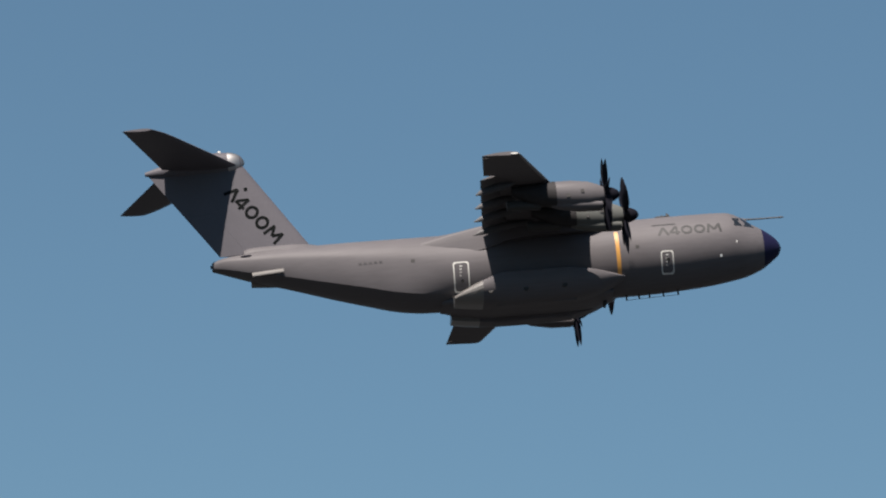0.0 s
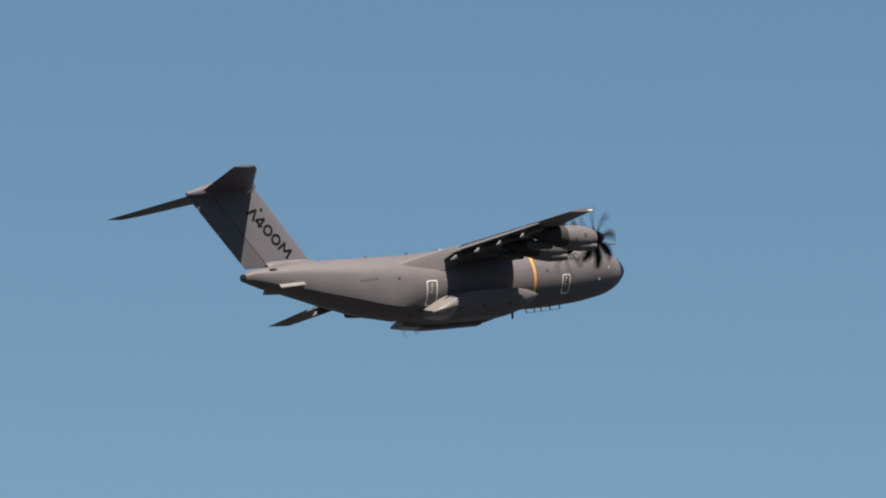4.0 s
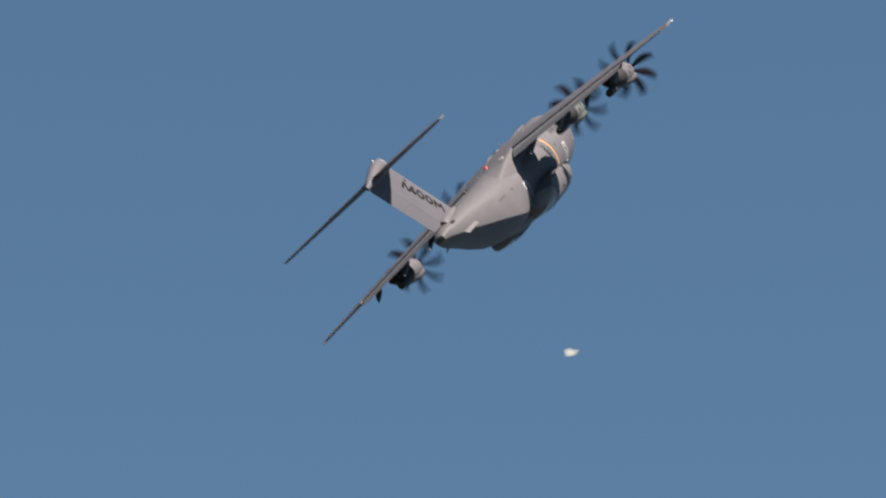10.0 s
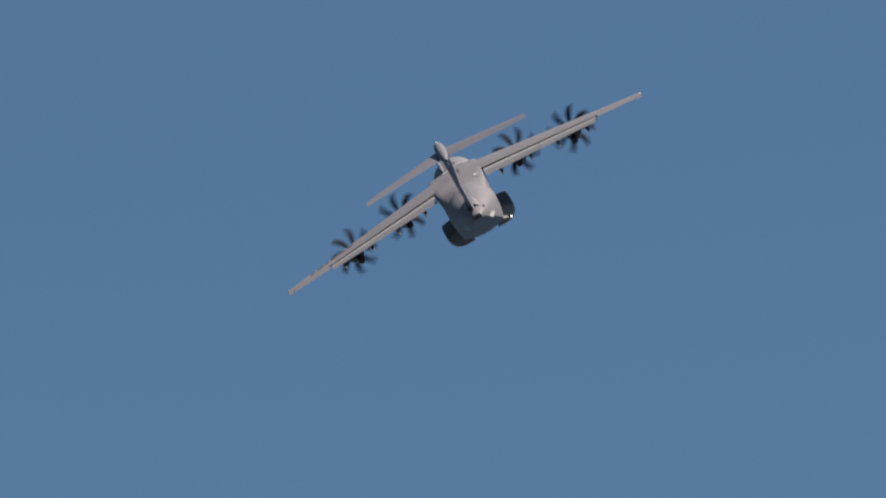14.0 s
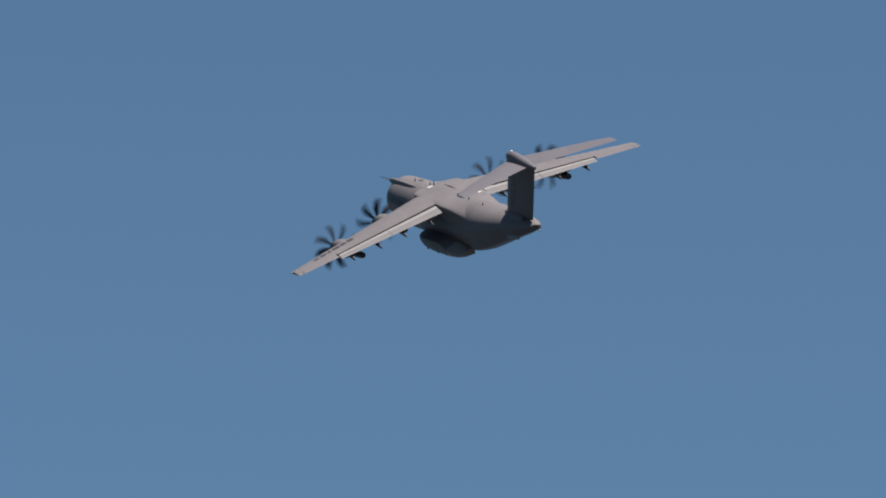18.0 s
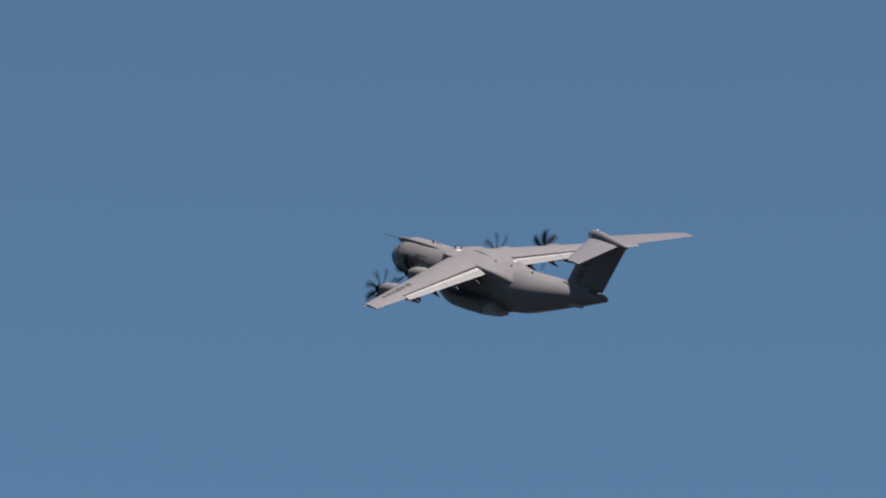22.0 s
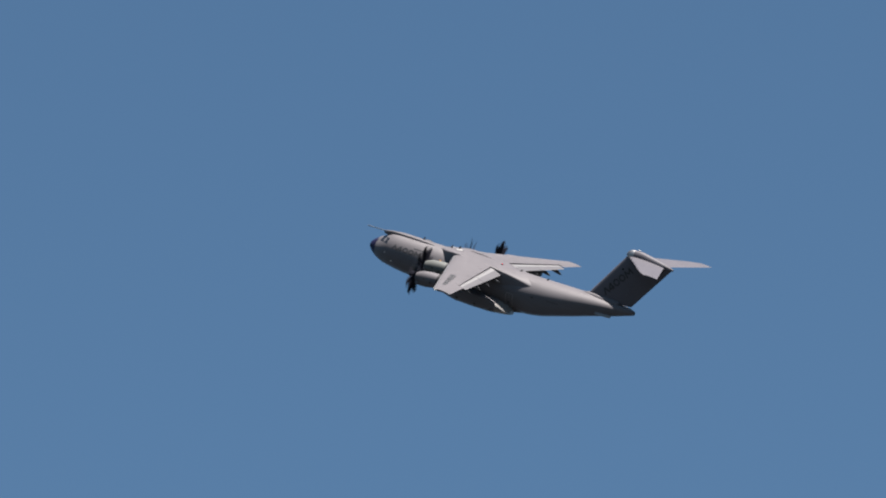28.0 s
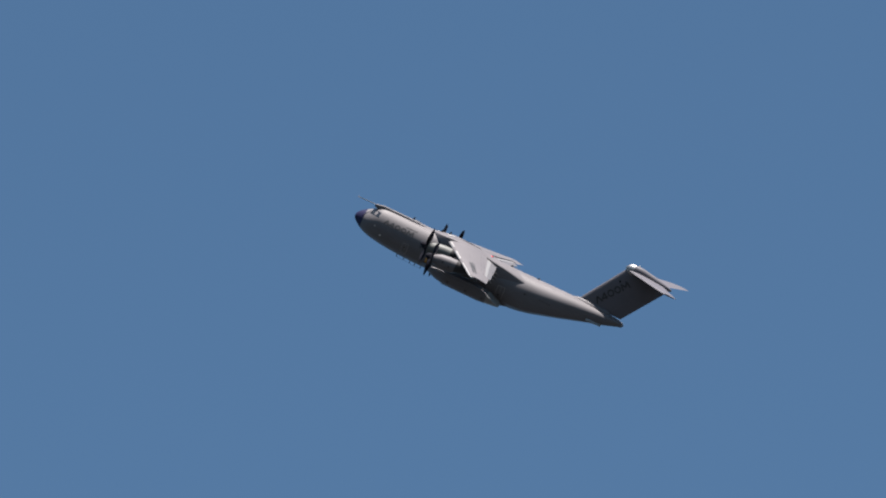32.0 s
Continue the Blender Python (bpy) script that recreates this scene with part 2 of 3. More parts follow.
def curve_at(table, s):
    """Smooth reading of a table of rows that begin with their station."""
    xs = [r[0] for r in table]
    s = min(max(s, xs[0]), xs[-1])
    i = 0
    while i < len(xs) - 2 and s > xs[i + 1]:
        i += 1
    h = xs[i + 1] - xs[i]
    u = (s - xs[i]) / h
    res = []
    for c in range(1, len(table[0])):
        y = [r[c] for r in table]
        def slope(k):
            if k == 0:
                return (y[1] - y[0]) / (xs[1] - xs[0])
            if k == len(y) - 1:
                return (y[-1] - y[-2]) / (xs[-1] - xs[-2])
            a, b = (y[k] - y[k - 1]) / (xs[k] - xs[k - 1]), (y[k + 1] - y[k]) / (xs[k + 1] - xs[k])
            return 0.0 if a * b <= 0 else 2 * a * b / (a + b)
        m0, m1 = slope(i), slope(i + 1)
        res.append((2*u**3 - 3*u*u + 1) * y[i] + (u**3 - 2*u*u + u) * h * m0 + (3*u*u - 2*u**3) * y[i + 1] + (u**3 - u*u) * h * m1)
    return res


NOSE_Y = 1.11


def fy(s):
    """Station aft of the nose, in metres, to the aircraft's own forward axis."""
    return NOSE_Y - s


# ---- setting ----
# ground out of view; its near-black colour is set to keep undersides dark
gv = [(0, 0, 0)]
gf = []
RINGS = [30, 120, 400, 1200, 2500, 4900]
for r in RINGS:
    gv += [(r * math.cos(2 * math.pi * k / 48), r * math.sin(2 * math.pi * k / 48), 0) for k in range(48)]
for k in range(48):
    gf.append((0, 1 + k, 1 + (k + 1) % 48))
    for i in range(len(RINGS) - 1):
        a, b = 1 + i * 48 + k, 1 + i * 48 + (k + 1) % 48
        gf.append((a, a + 48, b + 48, b))
ground = new("ground", mesh_of("ground", gv, gf, ground_material(), 0))
tagged(ground, "wide level ground out of view, darkened to hold down bounce light", "ground", kind="structure")

# ---- the aircraft ----
aircraft = new("transport_aircraft")
aircraft.empty_display_size = 3
tagged(aircraft, "grey four-propeller military transport aircraft with a T-tail in climbing flight", "aircraft")

# station, top, bottom, half width
FUSELAGE = [
    (0.0, 0.24, 0.16, 0.03), (0.15, 0.62, -0.22, 0.42), (0.6, 1.12, -0.62, 0.88), (1.4, 1.68, -1.18, 1.5), (2.0, 2.02, -1.45, 1.85),
    (2.6, 2.44, -1.65, 2.1), (3.2, 2.84, -1.78, 2.3), (3.8, 3.02, -1.88, 2.45), (5.4, 3.08, -2.1, 2.62), (7.4, 3.08, -2.25, 2.7),
    (9.5, 3.06, -2.35, 2.72), (15.0, 3.05, -2.38, 2.73), (22.0, 3.05, -2.38, 2.73), (25.0, 3.05, -2.32, 2.72), (27.6, 3.06, -1.9, 2.68),
    (29.6, 3.08, -1.32, 2.54), (31.6, 3.1, -0.74, 2.3), (33.6, 3.1, -0.12, 1.96), (35.6, 3.05, 0.5, 1.64), (37.6, 2.95, 1.05, 1.28),
    (39.6, 2.78, 1.72, 0.8), (40.4, 2.52, 1.96, 0.45)]


def flank(s, n=24):
    """Starboard outline of the section from the back to the belly: round forward, and aft of the wing cut flat below a firm chine."""
    zt, zb, hw = curve_at(FUSELAGE, s)
    h = zt - zb
    u = min(max((s - 23.0) / 4.5, 0.0), 1.0)
    u = u * u * (3 - 2 * u)
    zm = zt - 0.45 * h
    zc, turn = zb + 0.09 * h, math.acos(0.86)
    deep = (zm - zc) / math.sin(turn)
    pts = []
    for i in range(n + 1):
        a = math.pi / 2 * i / n
        pts.append((a, hw * math.sin(a), zm + (zt - zm) * math.cos(a)))
    for i in range(1, n // 2 + 1):
        f = turn * i / (n // 2)
        pts.append((math.pi / 2 + 0.8 * i / (n // 2), hw * math.cos(f), zm - deep * math.sin(f)))
    for i in range(1, n // 2 + 1):
        k = 1 - i / (n // 2)
        pts.append((math.pi / 2 + 0.8 + (math.pi / 2 - 0.8) * i / (n // 2), 0.86 * hw * k, zb + (zc - zb) * k * k))
    mid = (zt + zb) / 2
    return [(hw * math.sin(a) * (1 - u) + x * u, (mid + h / 2 * math.cos(a)) * (1 - u) + z * u) for a, x, z in pts]


def fus_ring(s, grow=0.0):
    side = flank(s)
    mid = (side[0][1] + side[-1][1]) / 2
    side = [(x + grow * x / max(side[24][0], 0.01), z + grow * (1 if z > mid else -1)) for x, z in side]
    return [(x, fy(s), z) for x, z in side] + [(-x, fy(s), z) for x, z in reversed(side[1:-1])]


OUTLINES = {}


def fus_x(s, z):
    """Half width of the fuselage at a station and height."""
    key = round(s, 3)
    if key not in OUTLINES:
        side = flank(s, 80)[::-1]
        OUTLINES[key] = [p[1] for p in side], [p[0] for p in side]
    return float(np.interp(z, *OUTLINES[key]))


def on_side(s, z, side, off=0.012):
    """A point on the fuselage skin, lifted off it along the skin's normal."""
    e = 0.02
    x = fus_x(s, z)
    n = Vector((1.0, -(fus_x(s - e, z) - fus_x(s + e, z)) / (2 * e), -(fus_x(s, z + e) - fus_x(s, z - e)) / (2 * e))).normalized()
    return (side * (x + n.x * off), fy(s) + n.y * off, z + n.z * off)


def skin_patch(s0, s1, z0, z1, side, ns=4, nz=4, off=0.012):
    """A rectangle laid on the fuselage side."""
    v = [on_side(s0 + (s1 - s0) * i / ns, z0 + (z1 - z0) * k / nz, side, off) for i in range(ns + 1) for k in range(nz + 1)]
    f = [(i * (nz + 1) + k, i * (nz + 1) + k + 1, (i + 1) * (nz + 1) + k + 1, (i + 1) * (nz + 1) + k) for i in range(ns) for k in range(nz)]
    return v, f


def skin_poly(pts, side, off=0.014):
    """A flat outline given in station and height, laid on the fuselage side as a fan."""
    cs = sum(p[0] for p in pts) / len(pts)
    cz = sum(p[1] for p in pts) / len(pts)
    v = [on_side(cs, cz, side, off + 0.004)] + [on_side(s, z, side, off) for s, z in pts]
    n = len(pts)
    return v, [(0, 1 + k, 1 + (k + 1) % n) for k in range(n)]


def thick(geo, d):
    """Gives a patch an underside d metres within."""
    v, f = geo
    n = len(v)
    low = [tuple(Vector(p) - d * Vector((p[0], 0, p[2] - 0.35)).normalized()) for p in v]
    edges = {}
    for q in f:
        for i in range(len(q)):
            e = (q[i], q[(i + 1) % len(q)])
            if (e[1], e[0]) in edges:
                edges.pop((e[1], e[0]))
            else:
                edges[e] = 1
    return list(v) + low, list(f) + [tuple(i + n for i in reversed(q)) for q in f] + [(a, b, b + n, a + n) for a, b in edges]


stations = [1.38, 1.6, 2.0, 2.3, 2.6, 2.9, 3.2, 3.5, 3.8, 4.4, 5.0, 6, 7, 8.5, 10, 13, 16, 19, 22, 23, 24, 25, 26, 27, 28, 29, 30, 31, 32, 33, 34, 35, 36, 37, 38, 39, 39.6, 40.1, 40.4]
fuselage = part("fuselage", loft([fus_ring(s) for s in stations]), GREY, aircraft, "grey painted fuselage with an upswept tail", smooth=24)
part("radome", loft([fus_ring(s, grow=0.004) for s in (0.0, 0.04, 0.15, 0.3, 0.45, 0.6, 0.8, 1.0, 1.2, 1.38)]), RADOME, aircraft, "dark blue-black nose cone")

# centre wing fairing on the fuselage's back: station, half width, top, foot of its flank
SADDLE = [(11.0, 0.9, 3.04, 2.2), (12.4, 2.2, 3.25, 1.9), (14.0, 2.8, 3.42, 1.8), (17.0, 2.9, 3.36, 1.8), (19.5, 2.8, 3.16, 1.6), (20.6, 2.74, 3.02, 1.3), (21.6, 2.7, 2.9, 1.05),
          (22.4, 2.6, 2.78, 1.0), (23.4, 2.52, 2.6, 1.0), (24.6, 2.42, 2.36, 1.0), (25.8, 2.3, 2.1, 1.0), (27.0, 2.1, 1.85, 1.0)]


def bulge(table, s, n=32, ex=2.6, cx=0.0):
    hw, zt, zb = curve_at(table, s)
    zm, h = (zt + zb) / 2, (zt - zb) / 2
    ring = []
    for k in range(n):
        a = 2 * math.pi * (k + 0.5) / n
        c, d = math.cos(a), math.sin(a)
        ring.append((cx + hw * math.copysign(abs(c) ** (2 / ex), c), fy(s), zm + h * math.copysign(abs(d) ** (2 / ex), d)))
    return ring


def steps(a, b, n):
    return [a + (b - a) * i / n for i in range(n + 1)]


def saddle_ring(s):
    """Gently domed above with a firm shoulder and upright flanks."""
    hw, zt, zf = curve_at(SADDLE, s)
    ridge = max(zt, 3.065 - 0.004 * max(s - 22, 0) ** 2)
    half = [(f * hw, zt - 0.13 + (ridge - zt + 0.13) * (1 - f ** 1.6)) for f in (0, 0.2, 0.35, 0.5, 0.65, 0.8, 0.95)]
    half += [(hw - 0.03, zt - 0.18), (hw, zt - 0.28), (hw + 0.01, (zt + zf) / 2 - 0.2), (hw - 0.02, zf)]
    return [(x, fy(s), z) for x, z in half] + [(-x, fy(s), z) for x, z in reversed(half[1:])]


part("wing_fairing", loft([saddle_ring(s) for s in steps(11.0, 27.0, 38)]), GREY, aircraft, "smooth grey fairing where the wing crosses the back")

# station, outer edge, height of the shelf within and at that edge, underside
SPONSON = [(11.6, 2.3, -1.55, -1.6, -1.75), (12.5, 2.95, -1.3, -1.5, -2.2), (14.0, 3.6, -0.95, -1.3, -2.78), (15.6, 3.92, -0.75, -1.15, -3.02), (18.0, 3.98, -0.7, -1.1, -3.08), (20.4, 3.97, -0.72, -1.15, -3.06),
           (21.2, 3.95, -0.72, -1.4, -3.02), (21.9, 3.88, -0.88, -1.7, -2.95), (22.6, 3.7, -1.2, -1.97, -2.88), (23.2, 3.48, -1.52, -2.2, -2.8), (23.8, 3.1, -1.9, -2.42, -2.7)]


def sponson_ring(s, side):
    """A sloping shelf above, a hull-like curve below."""
    xo, zi, zo, zb = curve_at(SPONSON, s)
    w, z0 = xo - 1.4, zo - 0.2 * (zo - zb)
    pts = [(1.4, zi), (xo - 0.12, zo + 0.03), (xo - 0.03, zo - 0.05), (xo, z0)]
    for k in range(1, 8):
        a = math.pi / 2 * k / 7
        pts.append((xo - min(1.5, 0.6 * w) * (1 - math.cos(a)), z0 - (z0 - zb) * math.sin(a)))
    return [(side * x, fy(s), z) for x, z in pts + [(1.4, zb)]]


for side in (-1, 1):
    sp = part("gear_fairing", loft([sponson_ring(s, side) for s in steps(11.6, 21.8, 32)]), GREY, aircraft, "bulged grey undercarriage fairing", smooth=20)
    # end behind the wing's shadow: the sunlight on it is put into the paint
    part("fairing_tail", loft([sponson_ring(s, side) for s in steps(21.8, 23.8, 10)]), TAIL_PALE, sp, "tapered end of the fairing, painted paler for the sun on it", smooth=16)
    for s0, s1 in ((15.2, 17.0), (17.1, 18.9), (19.0, 20.8)):
        part("gear_door", box(side * 1.6, side * 2.4, fy(s1), fy(s0), -3.09, -3.0), GREY, sp)
    for s0, z0 in ((16.05, -2.35), (18.8, -2.4), (21.3, -2.35)):
        part("side_port", loft([[(side * x, fy(s0 + 0.17 * math.cos(a)), z0 + 0.17 * math.sin(a)) for a in [2 * math.pi * k / 12 for k in range(12)]] for x in (3.3, 3.76)]), SOOT, sp, "dark round opening")
BELLY = [(12.4, 1.2, -2.0, -2.5), (14.0, 1.9, -1.8, -2.8), (16.0, 2.1, -1.8, -2.88), (21.0, 2.1, -1.8, -2.86), (23.0, 1.8, -1.8, -2.6), (24.6, 1.2, -1.8, -2.33)]
part("belly_fairing", loft([bulge(BELLY, s, 28, 3.0) for s in steps(12.4, 24.6, 20)]), GREY, aircraft)


# ---- wings ----
def foil(xf, t):
    return 5 * t * (0.2969 * math.sqrt(max(xf, 0)) - 0.126 * xf - 0.3516 * xf**2 + 0.2843 * xf**3 - 0.1036 * xf**4)


def wing_line(x):
    """Leading edge, chord, height of the chord line and thickness ratio at a distance from the centre line."""
    u = (x - 2.8) / 18.4
    le = 13.75 + 6.3 * u
    te = 20.95 + 1.65 * u
    return le, te - le, 2.67 - 1.01 * u, 0.14 - 0.027 * u


def wing_ring(x, a=0.0, b=0.8, n=12, drop=0.0, side=1):
    le, c, z, t = wing_line(x)
    fr = [a + (b - a) * (0.5 - 0.5 * math.cos(math.pi * i / n)) for i in range(n + 1)]
    camber = lambda f: 0.02 * c * 4 * f * (1 - f)
    up = [(side * x, fy(le + f * c), z + camber(f) + c * foil(f, t)) for f in fr]
    dn = [(side * x, fy(le + f * c), z + camber(f) - c * foil(f, t) * 0.8) for f in fr]
    return up + list(reversed(dn))


def flap_ring(x, chord, tilt, back, below, side, thickk=0.15):
    le, c, z, t = wing_line(x)
    y0 = le + back * c
    z0 = z - below
    n = 8
    fr = [0.5 - 0.5 * math.cos(math.pi * i / n) for i in range(n + 1)]
    pts = [(f * chord, chord * foil(f, thickk)) for f in fr] + [(f * chord, -chord * foil(f, thickk) * 0.6) for f in reversed(fr[:-1])]
    ca, sa = math.cos(tilt), math.sin(tilt)
    return [(side * x, fy(y0 + p * ca + q * sa), z0 - p * sa + q * ca) for p, q in pts]


FLAP_TILT = radians(14)


def marks_fan(shape, place):
    """Each stroke of a mark becomes its own small plate; place maps mark space to the skin."""
    geos = []
    for stroke in shape:
        v = [place(u, w) for u, w in stroke]
        geos.append((v, [tuple(range(len(v)))]))
    return join(*geos)


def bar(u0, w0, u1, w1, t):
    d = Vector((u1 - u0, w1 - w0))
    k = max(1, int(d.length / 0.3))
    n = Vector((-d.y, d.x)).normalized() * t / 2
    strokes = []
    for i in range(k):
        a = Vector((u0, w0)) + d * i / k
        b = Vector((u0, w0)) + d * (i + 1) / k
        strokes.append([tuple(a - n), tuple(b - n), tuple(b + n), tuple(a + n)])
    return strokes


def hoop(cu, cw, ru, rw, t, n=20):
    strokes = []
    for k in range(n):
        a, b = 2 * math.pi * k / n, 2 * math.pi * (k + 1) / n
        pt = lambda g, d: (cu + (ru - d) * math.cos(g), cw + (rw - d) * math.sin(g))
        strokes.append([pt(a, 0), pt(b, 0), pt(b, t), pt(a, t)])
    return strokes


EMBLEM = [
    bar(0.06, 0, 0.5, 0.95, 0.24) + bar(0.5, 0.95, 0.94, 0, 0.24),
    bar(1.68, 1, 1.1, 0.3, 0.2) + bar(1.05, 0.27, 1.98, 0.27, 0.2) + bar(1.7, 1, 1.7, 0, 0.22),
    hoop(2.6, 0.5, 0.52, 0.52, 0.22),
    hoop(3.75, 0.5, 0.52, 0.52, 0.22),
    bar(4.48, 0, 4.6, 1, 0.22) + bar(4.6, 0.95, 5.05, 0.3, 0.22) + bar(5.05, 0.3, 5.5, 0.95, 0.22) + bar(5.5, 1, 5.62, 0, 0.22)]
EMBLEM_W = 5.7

AILERONS = []
for side in (-1, 1):
    wing = part("wing", join(loft([wing_ring(x, 0, 0.80, 14, side=side) for x in (0.6, 2.8, 6, 9, 12, 16.0)]),
                             loft([wing_ring(x, 0, 0.74, 14, side=side) for x in (16.0, 18.5, 20.6)]),
                             loft([wing_ring(x, 0, 1.0, 14, side=side) for x in (20.6, 20.9, 21.1, 21.2)])),
                GREY, aircraft, "swept grey high wing with drooped flaps")
    for x0, x1 in ((2.95, 9.35), (9.4, 15.9)):
        rings = []
        for x in steps(x0, x1, 4):
            le, c, z, t = wing_line(x)
            rings.append(flap_ring(x, 0.25 * c + 0.1, FLAP_TILT, 0.80, 0.05 - 0.02 * c, side))
        flap = part("flap", loft(rings), FLAP, wing, "lowered flap")
        # paler strip painted where the flap throws a sun glint
        strips = []
        for x in steps(x0, x1, 4):
            le, c, z, t = wing_line(x)
            ch = 0.25 * c + 0.1
            ca, sa = math.cos(FLAP_TILT), math.sin(FLAP_TILT)
            pts = [(f * ch, ch * foil(f, 0.15) + 0.006) for f in (0.14, 0.2, 0.26, 0.33, 0.42)]
            strips.append([(side * x, fy(le + 0.80 * c + p * ca + q * sa), z - 0.05 + 0.02 * c - p * sa + q * ca) for p, q in pts + [(p, q - 0.02) for p, q in reversed(pts)]])
        part("glint_strip", loft(strips), FLAP_GLINT, flap, "pale strip with sun glint painted in")
    AILERONS.append((side, part("aileron", loft([[p for p in wing_ring(x, 0.741, 1.0, 8, side=side)] for x in (16.1, 18.0, 20.55)]), GREY, wing)))
    for k in range(5):
        x0 = 3.1 + k * 2.56
        x1 = x0 + 2.5
        v = []
        for x in (x0, x1):
            le, c, z, t = wing_line(x)
            for f in (0.66, 0.805):
                zz = z + 0.02 * c * 4 * f * (1 - f) + c * foil(f, t)
                v += [(side * x, fy(le + f * c), zz + 0.012), (side * x, fy(le + f * c), zz - 0.02)]
        part("spoiler", (v, [(0, 2, 6, 4), (1, 3, 7, 5), (0, 1, 3, 2), (4, 5, 7, 6), (0, 1, 5, 4), (2, 3, 7, 6)]), GREY, wing)
    for x in (4.6, 8.0, 11.2, 14.6):
        le, c, z, t = wing_line(x)
        rings = []
        for f, w, h, dz in ((0.5, 0.03, 0.03, -0.25), (0.6, 0.14, 0.2, -0.36), (0.78, 0.2, 0.3, -0.45), (0.95, 0.17, 0.28, -0.62), (1.08, 0.1, 0.2, -0.8), (1.16, 0.02, 0.04, -0.95)):
            rings.append([(side * x + w * math.cos(a), fy(le + f * c), z + dz * (0.7 + c * 0.06) + h * math.sin(a)) for a in [2 * math.pi * i / 10 for i in range(10)]])
        part("flap_track_fairing", loft(rings), GREY_DARK, wing)
    for x0, x1 in ((3.2, 5.9), (8.1, 12.1), (14.3, 20.9)):
        rings = []
        for x in steps(x0, x1, 3):
            le, c, z, t = wing_line(x)
            pts = [(f, 1) for f in (0.05, 0.03, 0.015, 0.005, 0.0)] + [(f, -0.8) for f in (0.005, 0.015, 0.03, 0.05)]
            ring = [(side * x, fy(le + f * c) + 0.01 * (1 - f * 20), z + 0.08 * c * f * (1 - f) + sg * (c * foil(f, t) + 0.008)) for f, sg in pts]
            rings.append(ring)
        part("leading_edge", loft(rings, caps=True), BARE, wing, "bare metal leading edge")
    # tip lamp
    le, c, z, t = wing_line(21.2)
    part("tip_lamp", loft([[(side * (21.2 + d), fy(le + 0.35 + 0.25 * math.cos(a)), z + 0.06 * math.sin(a)) for a in [2 * math.pi * i / 10 for i in range(10)]] for d in (-0.02, 0.08, 0.1)]), WHITE, wing)

# worn marking on the upper skin of the port wing, plain bars
port_wing = next(o for o in aircraft.children if o.name == "wing")
for x0, w in ((12.9, 0.8), (13.95, 0.7), (14.85, 0.9), (16.0, 0.45), (16.7, 0.8), (17.75, 0.6)):
    v = []
    for x in (x0, x0 + w / 2, x0 + w):
        le, c, z, t = wing_line(x)
        for f in (0.27, 0.36, 0.45):
            v.append((-x, fy(le + f * c), z + 0.02 * c * 4 * f * (1 - f) + c * foil(f, t) + 0.014))
    part("marking_bar", (v, [(0, 1, 4, 3), (1, 2, 5, 4), (3, 4, 7, 6), (4, 5, 8, 7)]), FADED_SHADED, port_wing)

# ---- engines and propellers ----


def blade_geo():
    """One sabre-shaped blade along +z, with twist; spins about y."""
    rings = []
    table = [(0.45, 0.26, 0.18, 60, 0.0), (0.7, 0.38, 0.14, 52, 0.0), (1.1, 0.58, 0.10, 44, 0.03), (1.6, 0.70, 0.07, 37, 0.02), (2.1, 0.63, 0.05, 31, -0.10), (2.45, 0.43, 0.03, 27, -0.26), (2.66, 0.15, 0.015, 24, -0.42)]
    for r, ch, th, tw, sweep in table:
        ca, sa = math.cos(radians(tw)), math.sin(radians(tw))
        ring = []
        for i in range(10):
            a = 2 * math.pi * i / 10
            p, q = ch / 2 * math.cos(a), th / 2 * math.sin(a)
            ring.append((p * ca - q * sa + sweep, (p * sa + q * ca), r))
        rings.append(ring)
    return loft(rings)


BLADES = {1: mesh_of("blade", *blade_geo(), BLACK), -1: mesh_of("blade", *mirror(blade_geo()), BLACK)}


def tube(table, x, z, n=20, ex=2.2):
    """Loft along the flight axis: station, half width, half height, rise."""
    rings = []
    for s, w, h, dz in table:
        ring = []
        for k in range(n):
            a = 2 * math.pi * k / n
            c, d = math.cos(a), math.sin(a)
            ring.append((x + w * math.copysign(abs(c) ** (2 / ex), c), fy(s), z + dz + h * math.copysign(abs(d) ** (2 / ex), d)))
        rings.append(ring)
    return loft(rings)


